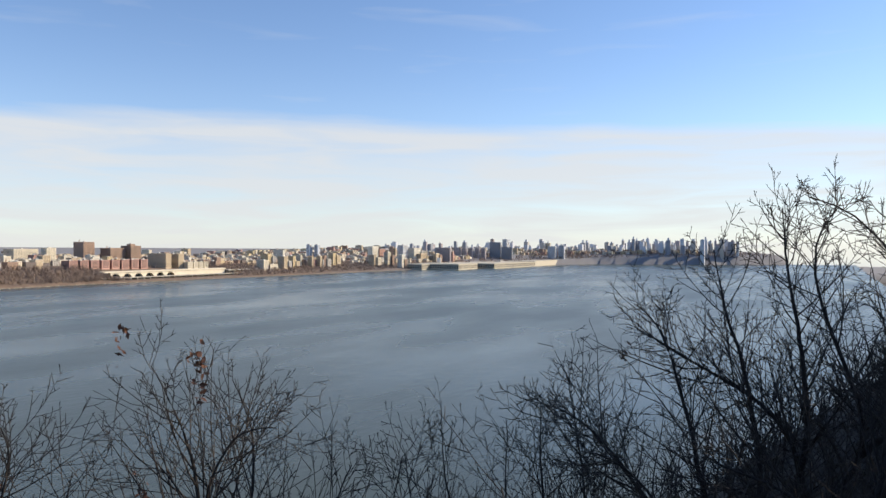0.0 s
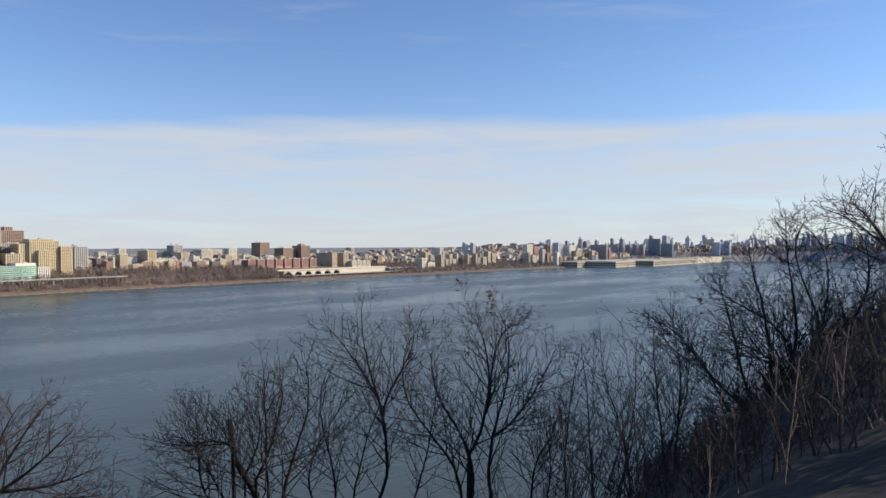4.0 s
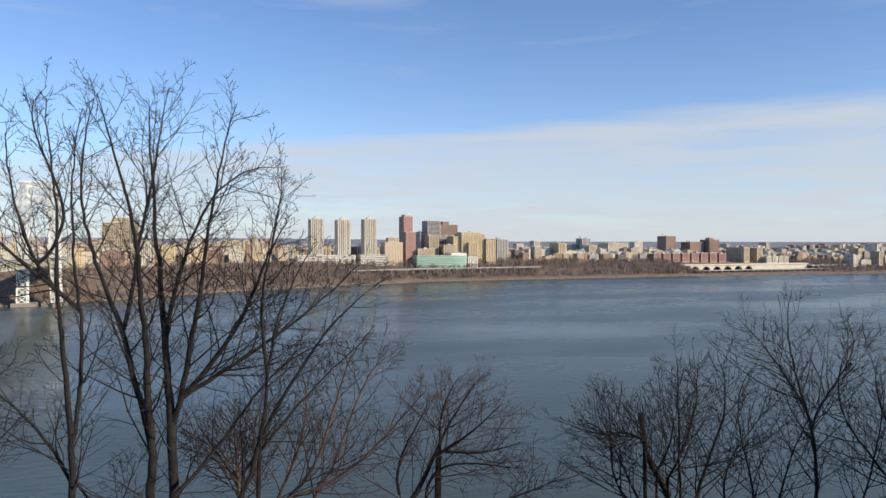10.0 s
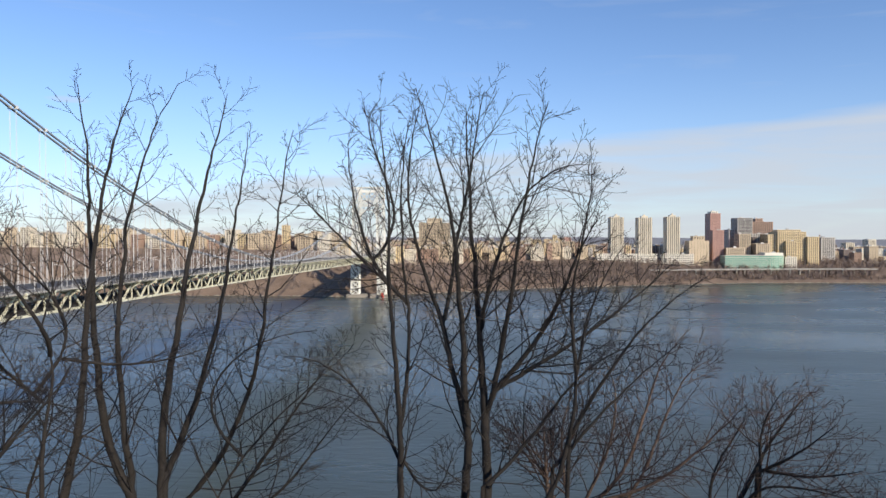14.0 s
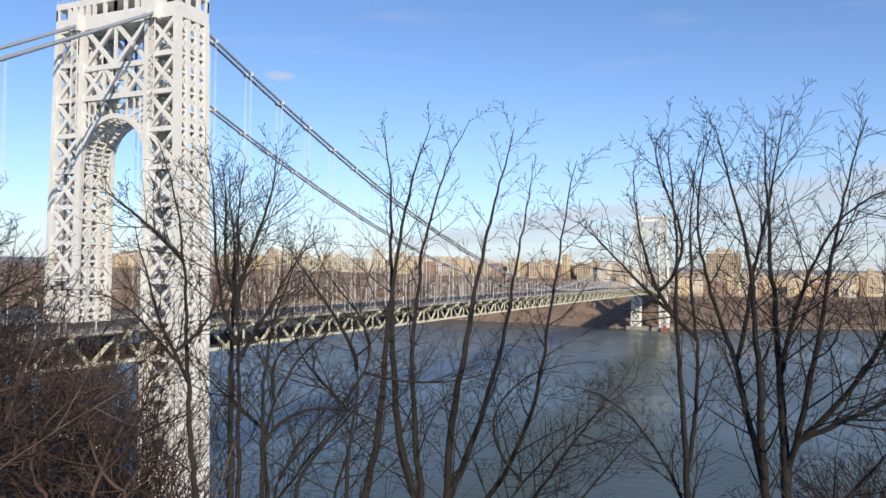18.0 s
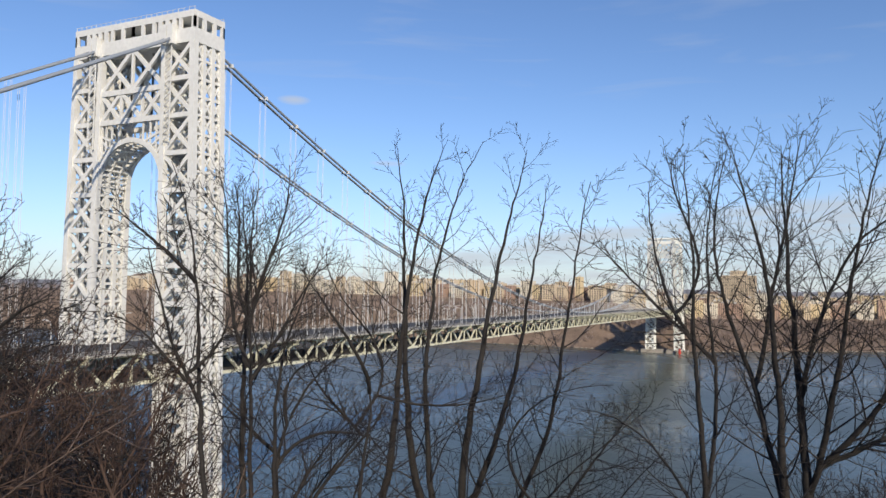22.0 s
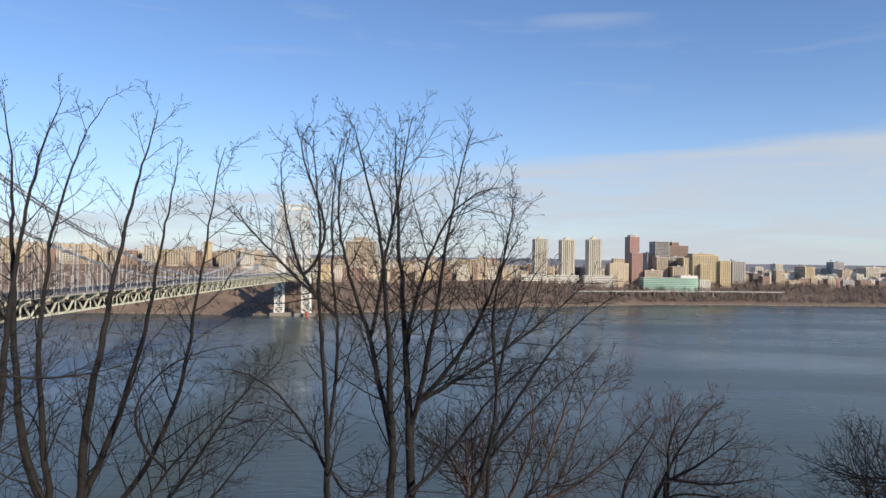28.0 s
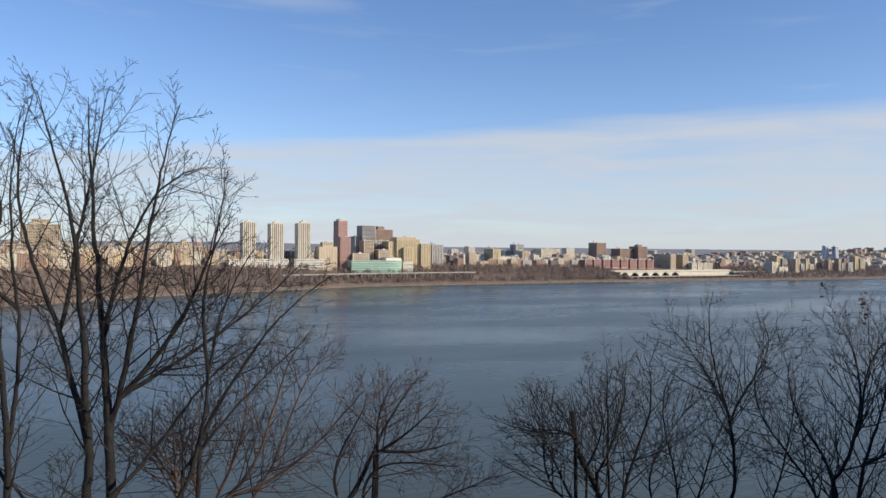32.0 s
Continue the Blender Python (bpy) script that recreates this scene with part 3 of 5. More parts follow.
roadway("upper_roadway", 18.6, 0.0, "dark asphalt upper roadway")
roadway("lower_roadway", 15.2, DEPTH - 0.8, "dark asphalt lower roadway")
for shape in chords.values():
    shape.made("truss_chord", TRUSS, bridge)
for side in (-1, 1):
    curb = Shape()
    for xa, xb in bays:
        za, zb = deck_z(xa), deck_z(xb)
        y0, y1 = sorted((side * 18.7, side * 20.8))
        curb.hexa([(xa, y0, za - 0.5), (xb, y0, zb - 0.5), (xb, y1, zb - 0.5), (xa, y1, za - 0.5), (xa, y0, za + 0.15), (xb, y0, zb + 0.15), (xb, y1, zb + 0.15), (xa, y1, za + 0.15)])
        for h in (0.7, 1.25):
            curb.bar((xa, side * 20.7, za + h), (xb, side * 20.7, zb + h), 0.14)
        for j in range(6):
            x = xa + (xb - xa) * j / 6
            curb.bar((x, side * 20.7, deck_z(x)), (x, side * 20.7, deck_z(x) + 1.3), 0.12)
    curb.made("walkway", CONCRETE, bridge, "pale walkway with a steel railing")
for k in range(-8, 68):
    x = (k + 0.5) * STEP
    for side in (-1, 1):
        lamp = Shape()
        z = deck_z(x)
        lamp.bar((x, side * 18.3, z), (x, side * 18.3, z + 9.5), 0.22)
        lamp.bar((x, side * 18.3, z + 9.4), (x, side * 16.0, z + 9.9), 0.14)
        lamp.box(x - 0.3, x + 0.3, side * 15.8 - 0.5, side * 15.8 + 0.5, z + 9.8, z + 10.0)
        lamp.made("lamp_post", STEEL, bridge)

# ---- the far bank's buildings ----
def brick(name, c, v=0.12):
    return material(name, c, 0.85, 0, v, 0.06, 14, island=0.10)


BRICK = {
    "tan": brick("tan_brick", (0.55, 0.45, 0.32)),
    "cream": brick("cream_brick", (0.66, 0.60, 0.48)),
    "yellow": brick("yellow_brick", (0.62, 0.50, 0.31)),
    "brown": brick("brown_brick", (0.36, 0.25, 0.19)),
    "red": brick("red_brick", (0.47, 0.285, 0.24)),
    "grey": brick("grey_stone", (0.45, 0.43, 0.40)),
    "white": brick("white_concrete", (0.74, 0.70, 0.60)),
    "dark": brick("dark_brick", (0.20, 0.165, 0.15)),
    # next two and the last: far houses, aerial haze mixed into the colour
    "slate": brick("hazed_dark_brick", (0.27, 0.29, 0.33)),
    "mauve": brick("hazed_brown_brick", (0.40, 0.36, 0.37)),
    "haze": brick("haze_paled_stone", (0.55, 0.58, 0.63)),
}
WORDS = {"tan": "tan brick", "cream": "cream brick", "yellow": "yellow brick", "brown": "brown brick", "red": "red brick", "grey": "grey stone", "white": "white concrete", "dark": "dark brick", "haze": "haze-paled stone", "slate": "haze-greyed dark brick", "mauve": "haze-greyed brown brick"}
rng = random.Random(11)


def add_windows(sh, x0, x1, y0, y1, za, zb, faces="wns", floor=3.5, pitch=4.8, wide=2.7, tall=2.1, proud=0.06):
    """Window panes in rows on the faces of a block (w: towards -x, n: +y, s: -y), with a raised rim of their own."""
    rows = max(1, int((zb - za - 1.5) / floor))
    for side in faces:
        length = (y1 - y0) if side == "w" else (x1 - x0)
        cols = max(1, int((length - 1.5) / pitch))
        start = (length - (cols - 1) * pitch) / 2
        for r in range(rows):
            z = zb - 1.6 - tall - r * floor
            if z < za:
                break
            for c in range(cols):
                u = start + c * pitch
                if side == "w":
                    sh.quad((x0 - proud, y0 + u + wide / 2, z), (x0 - proud, y0 + u - wide / 2, z), (x0 - proud, y0 + u - wide / 2, z + tall), (x0 - proud, y0 + u + wide / 2, z + tall))
                else:
                    y = y1 + proud if side == "n" else y0 - proud
                    a, b = (x0 + u + wide / 2, x0 + u - wide / 2) if side == "n" else (x0 + u - wide / 2, x0 + u + wide / 2)
                    sh.quad((a, y, z), (b, y, z), (b, y, z + tall), (a, y, z + tall))
    return sh


FAR_CITY = {}


def far_block(x0, x1, y0, y1, top, kind, base, faces, **win):
    """The same house, joined into the mass of the far streets."""
    walls = FAR_CITY.setdefault(kind, Shape())
    walls.box(x0, x1, y0, y1, base, top, skip=(0, 1))
    roof = FAR_CITY.setdefault("roof", Shape())
    roof.box(x0 + 0.4, x1 - 0.4, y0 + 0.4, y1 - 0.4, top - 1.2, top - 0.7, skip=(0,))
    w, d = x1 - x0, y1 - y0
    bx, by = x0 + w * rng.uniform(0.2, 0.6), y0 + d * rng.uniform(0.2, 0.6)
    roof.box(bx, bx + w * 0.25, by, by + d * 0.25, top - 0.9, top + rng.uniform(1.8, 4.0), skip=(0,))
    for _ in range(3):
        bx, by, q = x0 + w * rng.uniform(0.05, 0.85), y0 + d * rng.uniform(0.05, 0.85), rng.uniform(1.2, 3.0)
        roof.box(bx, bx + q, by, by + q, top - 0.9, top + rng.uniform(0.6, 2.6), skip=(0,))
    add_windows(FAR_CITY.setdefault("glass", Shape()), x0, x1, y0, y1, base + 3, top, faces, **win)


def block(x0, x1, y0, y1, top, kind="tan", storeys="", detail=1, group="", base=None, name="apartment_building", faces="wns", **win):
    """A flat-roofed building: walls with a parapet, roof, bulkhead, windows."""
    base = min(land(x0, y0), land(x1, y1), land(x0, y1), land(x1, y0)) - 1.5 if base is None else base
    walls = Shape()
    walls.box(x0, x1, y0, y1, base, top - 0.9, skip=(1,))
    p = 0.35
    for a in ((x0, x1, y0, y0 + p), (x0, x1, y1 - p, y1), (x0, x0 + p, y0 + p, y1 - p), (x1 - p, x1, y0 + p, y1 - p)):
        walls.box(*a, top - 0.9, top, skip=(0,))
    house = walls.made(name, BRICK[kind])
    size = "tall" if top - base > 45 else "mid-height" if top - base > 20 else "low"
    tagged(house, f"{size} {WORDS[kind]} building, {storeys}" if storeys else f"{size} {WORDS[kind]} apartment building across the river", "building", group)
    roof = Shape()
    roof.box(x0 + p, x1 - p, y0 + p, y1 - p, top - 1.0, top - 0.9, skip=(0,))
    r = rng.random()
    w, d = (x1 - x0), (y1 - y0)
    if w > 6 and d > 6:
        bx, by = x0 + w * rng.uniform(0.25, 0.6), y0 + d * rng.uniform(0.2, 0.6)
        roof.box(bx, bx + min(6, w * 0.3), by, by + min(6, d * 0.3), top - 0.9, top + rng.uniform(2.2, 3.6))
    roof.made("roof", ROOF, house)
    win_shape = add_windows(Shape(), x0, x1, y0, y1, base + 3, top, faces, **win)
    if win_shape.f:
        tagged(win_shape.made("glazing", GLASS, house), kind="stuff")
    if detail and r < 0.3 and w > 8 and d > 8:
        # timber water tank on legs
        cx, cy = x0 + w * 0.7, y0 + d * 0.75
        t = Shape()
        for k in range(4):
            ax, ay = cx + (1.2 if k % 2 else -1.2), cy + (1.2 if k > 1 else -1.2)
            t.bar((ax, ay, top - 1), (ax, ay, top + 2.6), 0.3)
        m = 8
        for k in range(m):
            a, b = 2 * math.pi * k / m, 2 * math.pi * (k + 1) / m
            p0, p1 = (cx + 1.9 * math.cos(a), cy + 1.9 * math.sin(a)), (cx + 1.9 * math.cos(b), cy + 1.9 * math.sin(b))
            t.quad((*p0, top + 2.6), (*p1, top + 2.6), (*p1, top + 5.8), (*p0, top + 5.8))
            t.quad((*p0, top + 5.8), (*p1, top + 5.8), (cx, cy, top + 7.0), (cx, cy, top + 7.0))
        t.made("water_tank", BRICK["brown"], house)
    return house


# cream brick at about half value: the shade between ribs painted in
SHADED = brick("shaded_cream_brick", (0.36, 0.32, 0.26))


def ribbed_tower(x0, y0, y1, top):
    """A slender tower with projecting pale ribs and dark window bays between them; the wall there is coloured as
    shaded.
    """
    x1, base = x0 + 30, land(x0 + 10, y0) - 2
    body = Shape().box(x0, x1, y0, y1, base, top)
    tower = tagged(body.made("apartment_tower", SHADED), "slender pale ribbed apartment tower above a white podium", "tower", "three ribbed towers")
    n = 7
    for face in ("w", "n"):
        length = (y1 - y0) if face == "w" else (x1 - x0)
        for k in range(n):
            u, w = length * (k + 0.5) / n, length / n * (0.62 if k % 3 != 1 else 0.42)
            rib = Shape()
            if face == "w":
                rib.box(x0 - 1.3, x0, y0 + u - w / 2, y0 + u + w / 2, base, top + 0.6)
            else:
                rib.box(x0 + u - w / 2, x0 + u + w / 2, y1, y1 + 1.3, base, top + 0.6)
            for j in range(int((top - base - 4) / 9.3)):  # small balcony slots break the rib
                z = base + 4 + j * 9.3
                if face == "w":
                    rib.box(x0 - 1.6, x0 - 1.3, y0 + u - w / 2, y0 + u + w / 2, z, z + 1.0)
            rib.made("rib", BRICK["cream"], tower)
    for k in range(int((top - base) / 3.1)):
        z = base + 2 + k * 3.1
        s = Shape()
        s.box(x0 - 0.12, x0, y0 + 0.3, y1 - 0.3, z, z + 1.6)
        s.box(x0 + 0.3, x1 - 0.3, y1, y1 + 0.12, z, z + 1.6)
        s.made("window_band", GLASS, tower)
    cap = Shape()
    cap.box(x0 + 6, x1 - 6, y0 + 9, y1 - 9, top, top + 4.5)
    cap.box(x0 + 10, x1 - 10, y0 + 14, y1 - 14, top + 4.5, top + 8)
    cap.made("penthouse", BRICK["cream"], tower)
    return tower


for y0, y1, top in ((-531, -499, 147), (-598, -565, 146), (-664, -632, 148)):
    ribbed_tower(1620, y0, y1, top)
block(1590, 1625, -603, -463, 60, "white", "long podium under the ribbed towers", 0, name="podium", floor=4.2, pitch=5, wide=3.6, tall=1.6)
block(1590, 1618, -688, -616, 60, "white", "long podium under the ribbed towers", 0, name="podium", floor=4.2, pitch=5, wide=3.6, tall=1.6)
block(1600, 1640, -726, -680, 91, "tan", "with few windows", 0, wide=1.0, tall=1.2, pitch=7)
block(1612, 1634, -719, -692, 102, "tan", "stepped top", 0, base=88, pitch=6)
block(1650, 1695, -768, -744, 157, "red", "with a dark northern side", 1, pitch=3.0, wide=1.7, tall=1.5)
block(1658, 1688, -764, -748, 162, "white", "pale roof storey", 0, base=155)
block(1612, 1648, -764, -738, 116, "red", "stepped lower wing", 0, pitch=3.0, wide=1.4)
block(1690, 1740, -858, -822, 147, "grey", "hospital tower", 1, pitch=3.0)
block(1705, 1750, -821, -806, 118, "grey", "hospital wing", 0)
block(1648, 1686, -839, -812, 107, "tan", "hospital wing", 0, pitch=4)
block(1800, 1850, -950, -898, 139, "brown", "stepped hospital tower", 1)
block(1808, 1835, -927, -908, 148, "brown", "tower top", 0, base=136)
block(1716, 1765, -905, -868, 108, "grey", "hospital wing", 0)
block(1640, 1700, -966, -900, 112, "yellow", "wide hospital block with regular windows", 1, floor=3.6, pitch=4.6, wide=2.4, tall=2.1)
block(1648, 1700, -899.5, -880, 106, "yellow", "hospital wing", 0, floor=3.6, pitch=4.6, wide=2.4, tall=2.1)
block(1632, 1700, -993, -966.5, 100, "yellow", "hospital wing", 0, floor=3.6, pitch=4.6, wide=2.4, tall=2.1)
block(1628, 1639, -940, -915, 90, "yellow", "projecting hospital bay", 0, floor=3.6, pitch=4.6, wide=2.4, tall=2.1)
block(1655, 1690, -960, -905, 117, "yellow", "hospital roof storey", 0, base=110)
block(1690, 1730, -868, -845, 100, "dark", "", 0)
block(1628, 1668, -878, -845, 84, "tan", "", 0)
block(1600, 1640, -810, -766, 74, "tan", "low hospital wing", 0)
block(1700, 1740, -1062, -1028, 98, "grey", "", 1)
block(1585, 1612, -922, -896, 53, "white", "low annexe", 0)

# green glass research building with a curved southern end
GREEN = material("green_curtain_glass", (0.16, 0.36, 0.28), 0.25, 0.0, 0.15, 0.05, 6, tint=(0.24, 0.46, 0.36))
FRAME_W = BRICK["white"]
glass_house = tagged(new("research_building"), "long green glass building with white floor bands and a curved end", "building")
outline = [(1640, -755), (1575, -755), (1572, -800), (1570, -850)] + [(1570 + 22 * (1 - math.cos(a)), -850 - 44 * math.sin(a)) for a in np.linspace(0.15, 1.5, 8)] + [(1640, -894)]
low = land(1575, -820) - 2
for k in range(8):
    z0, z1 = low + k * (57 - low) / 8, low + (k + 1) * (57 - low) / 8
    g, b = Shape(), Shape()
    for (xa, ya), (xb, yb) in zip(outline[:-1], outline[1:]):
        g.quad((xa, ya, z0), (xb, yb, z0), (xb, yb, z1 - 0.5), (xa, ya, z1 - 0.5))
        b.bar((xa - 0.3, ya, z1 - 0.2), (xb - 0.3, yb, z1 - 0.2), 0.9, 0.7)
    g.made("glass_storey", GREEN, glass_house)
    b.made("floor_band", FRAME_W, glass_house)
cap = Shape()
k0 = len(outline)
cap.v += [(x, y, 57.2) for x, y in outline]
cap.f.append(tuple(range(k0)))
cap.made("roof", ROOF, glass_house)
mull = Shape()
for (xa, ya), (xb, yb) in zip(outline[:-1], outline[1:]):
    steps = max(1, int(math.hypot(xb - xa, yb - ya) / 4))
    for j in range(steps):
        x, y = xa + (xb - xa) * j / steps, ya + (yb - ya) * j / steps
        mull.bar((x - 0.1, y, low), (x - 0.1, y, 57), 0.25)
mull.made("mullions", FRAME_W, glass_house)
block(1590, 1630, -893, -851, 63, "white", "roof plant of the glass building", 0, base=56, faces="", name="roof_house")

# red terrace, dark slabs and cream blocks over the arcaded viaduct
for k in range(8):
    y1 = -1503 - k * 33.5
    block(1645, 1680, y1 - 25, y1, 56, "red", "one of a row", 0, "red brick row", pitch=3.4)
    block(1662, 1680, y1 - 33.4, y1 - 25.1, 54, "dark", "recessed link in a row", 0, faces="w")
block(1640, 1720, -1847, -1826, 73, "tan", "slab end", 1)
block(1640, 1710, -1898, -1876, 72, "tan", "slab end", 1)
for y0, y1 in ((-1916, -1895), (-1939, -1920), (-1960, -1943), (-1981, -1964)):
    block(1620, 1665, y0, y1, 46, "cream", "one of four", 0, "cream blocks")
block(1900, 1950, -1890, -1833, 88, "brown", "", 1)
block(1880, 1930, -1936, -1896, 96, "brown", "stepped", 1)
block(1895, 1915, -1925, -1907, 102, "brown", "top", 0, base=95)
block(1950, 2000, -1812, -1772, 108, "brown", "", 1)
block(1900, 1950, -1585, -1511, 86, "cream", "", 1)
block(1950, 1990, -1476, -1444, 100, "grey", "", 1)
block(1690, 1745, -1240, -1215, 87, "yellow", "sunlit", 1)
block(1720, 1750, -1201, -1136, 70, "white", "", 0, floor=3, pitch=6, wide=5, tall=1.2)

viaduct = tagged(new("viaduct_wall"), "long pale stone retaining wall with arches above the shore road", "wall")
v_arch, v_top, v_road = Shape(), Shape(), Shape()
ARCH_N = 6
for k in range(ARCH_N):
    y1 = -1565 - k * 38
    n = 10
    for j in range(n):
        a0, a1 = math.pi * j / n, math.pi * (j + 1) / n
        ya, yb = y1 - 17 + 14 * math.cos(a0), y1 - 17 + 14 * math.cos(a1)
        za, zb = 8 + 12 * math.sin(a0), 8 + 12 * math.sin(a1)
        v_arch.hexa([(1560, yb, zb), (1572, yb, zb), (1572, ya, za), (1560, ya, za), (1560, yb, 23), (1572, yb, 23), (1572, ya, 23), (1560, ya, 23)])
    v_arch.box(1560, 1572, y1 - 38, y1 - 31, 0, 23)
    v_arch.box(1560, 1572, y1 - 3, y1 - 0.02, 0, 23)
v_arch.box(1560, 1572, -1992, -1565 - 38 * ARCH_N - 0.02, 0, 23)
for k in range(ARCH_N):
    yc = -1565 - k * 38 - 17
    glaze = Shape()
    rim = [(yc + 14 * math.cos(math.pi * j / 12), 8 + 12 * math.sin(math.pi * j / 12)) for j in range(13)]
    glaze.v += [(1569, y, z) for y, z in [(yc + 14, 0)] + rim + [(yc - 14, 0)]]
    glaze.f.append(tuple(range(15)))
    glaze.made("arch_infill", GLASS, viaduct, "dark green glazed infill of an arch")
v_arch.made("arcade", BRICK["cream"], viaduct)
v_top.box(1557, 1590, -1994, -1540, 23.05, 26.5)
v_top.made("parapet", BRICK["cream"], viaduct)
v_road.box(1528, 1556, -2190, -1500, 9, 10.5)
for k in range(30):
    v_road.box(1530, 1554, -1520 - 22 * k, -1518 - 22 * k, 0, 9)
v_road.made("shore_road", CONCRETE, viaduct, "raised shore road on concrete piers")
upper = Shape().box(1545, 1575, -2190, -1995, 18, 21)
for k in range(9):
    upper.box(1548, 1572, -2005 - 22 * k, -2003 - 22 * k, 2, 18)
upper.made("ramp", CONCRETE, viaduct)

# yellow and tan apartment houses further down the bank
for x0, x1, y0, y1, top, kind in (
    (2077, 2097, -3120, -3100, 104, "haze"), (2044, 2065, -3140, -3120, 101, "haze"), (1909, 1960, -2735, -2700, 86, "white"),
    (1689, 1725, -2390, -2350, 74, "yellow"), (1534, 1565, -2214, -2150, 56, "cream"), (1529, 1560, -2285, -2250, 67, "tan"),
    (1554, 1580, -2363, -2330, 67, "yellow"), (1576, 1600, -2426, -2400, 69, "cream"), (1545, 1565, -2455, -2428, 64, "tan"),
    (1528, 1548, -2475, -2456, 67, "tan"), (1534, 1560, -2525, -2490, 68, "brown"), (1537, 1560, -2593, -2550, 75, "yellow"),
    (1648, 1673, -3095, -3000, 102, "white"), (1572, 1591, -3072, -3050, 102, "brown"), (1547, 1575, -3138, -3100, 102, "haze"),
    (1518, 1552, -3273, -3150, 95, "white"), (1478, 1506, -2794, -2750, 68, "tan"), (1474, 1495, -2887, -2850, 79, "cream"),
    (1405, 1427, -2888, -2850, 69, "white"), (1343, 1377, -3007, -2900, 73, "tan"), (1297, 1313, -2992, -2950, 73, "tan"),
    (1267, 1341, -3042, -3018, 98, "mauve"), (1314, 1326, -3040, -3024, 109, "mauve"),
    (1358, 1390, -3312, -3300, 90, "mauve"), (1334, 1356, -3322, -3310, 89, "mauve"), (1308, 1333, -3342, -3330, 89, "mauve"),
    (1284, 1307, -3362, -3350, 89, "mauve"), (1262, 1283, -3384, -3370, 88, "mauve"),
    (1219, 1275, -3462, -3450, 118, "slate"), (1262, 1277, -3477, -3463, 133, "mauve"), (1160, 1214, -3462, -3450, 95, "slate"),
    (1333, 1357, -3846, -3800, 135, "haze"), (1246, 1263, -4127, -4100, 138, "haze"), (1165, 1193, -4013, -4000, 117, "cream"),
    (1033, 1070, -3732, -3700, 99, "haze"), (1000, 1029, -3757, -3740, 104, "haze"),
):
    if y1 < -2880 and x0 < 1420:  # these stand well behind the platform
        x0, x1, y0, y1 = (-175 + 1.1 * (x0 + 175), -175 + 1.1 * (x1 + 175), -190 + 1.1 * (y0 + 190), -190 + 1.1 * (y1 + 190))
        top = 102 + 1.1 * (top - 102)
    ym = y0 + (y1 - y0) * rng.uniform(0.35, 0.65)
    xm = x0 + (x1 - x0) * rng.uniform(0.3, 0.6)
    if y1 - y0 > 18 and kind not in ("haze", "slate"):  # two houses wall to wall, one lower
        top -= 6
        block(x0, x1, ym + 0.2, y1, top, kind, "", 1)
        block(x0 - rng.uniform(2, 9), xm, y0, ym, top - rng.uniform(6, 20), rng.choice(("tan", "brown", "cream", "red", "grey")), "", 1)
    else:
        block(x0, x1, y0, y1, top, kind, "", 1)

# riverside plant: arcaded platform standing in the water
PLANT_STONE = brick("weathered_grey_stone", (0.50, 0.46, 0.37))
plant = tagged(new("treatment_plant"), "low stone platform with two rows of arched openings", "building")
for x0, x1, y0, y1, top in ((1330, 1420, -2955, -2883, 22), (1195, 1420, -3141, -2955.1, 23), (1250, 1420, -3176, -3141.1, 19), (1130, 1420, -3681, -3176.1, 22), (1130, 1400, -4040, -3681.1, 25)):
    Shape().box(x0, x1, y0, y1, -5, top).made("platform", PLANT_STONE, plant)
    op = Shape()
    if y0 != -4040:
        for z in (5, 13):
            n = int((y1 - y0) / 11)
            for k in range(n):
                y = y0 + (k + 0.5) * (y1 - y0) / n
                pts = [(y - 3.6, z), (y + 3.6, z), (y + 3.6, z + 4), (y + 2.0, z + 5.8), (y - 2.0, z + 5.8), (y - 3.6, z + 4)]
                b = len(op.v)
                op.v += [(x0 - 0.15, q, w) for q, w in pts]
                op.f.append(tuple(b + i for i in (1, 0, 5, 4, 3, 2)))
            m = int((x1 - x0) / 11)
            for k in range(m):
                x = x0 + (k + 0.5) * (x1 - x0) / m
                pts = [(x - 3.9, z), (x + 3.9, z), (x + 3.9, z + 4.4), (x + 2.2, z + 6.2), (x - 2.2, z + 6.2), (x - 3.9, z + 4.4)]
                b = len(op.v)
                op.v += [(q, y1 + 0.15, w) for q, w in pts]
                op.f.append(tuple(b + i for i in range(6)))
        tagged(op.made("arcade_openings", GLASS, plant), kind="stuff")
    cornice = Shape().box(x0 - 0.6, x1, y0, y1 + 0.6, top + 0.01, top + 1.2)
    cornice.made("cornice", PLANT_STONE, plant)
for x, y, w, d, h in ((1320, -3120, 30, 40, 6), (1310, -3300, 25, 50, 7), (1240, -3500, 30, 60, 7), (1260, -3560, 20, 20, 11)):
    block(x, x + w, y - d, y, 21 + 0.7 * h, "grey", "on the platform", 0, base=22, name="park_pavilion", faces="")
for k in range(3):
    v, f = tube([(1400 + k * 7, -3178 - k * 3, 20), (1400 + k * 7, -3178 - k * 3, 46)], [5, 5], 12)
    tagged(link_mesh("silo", v.tolist(), f.tolist(), STEEL), "silvery upright storage tank by the platform", "tank", "silver tanks")

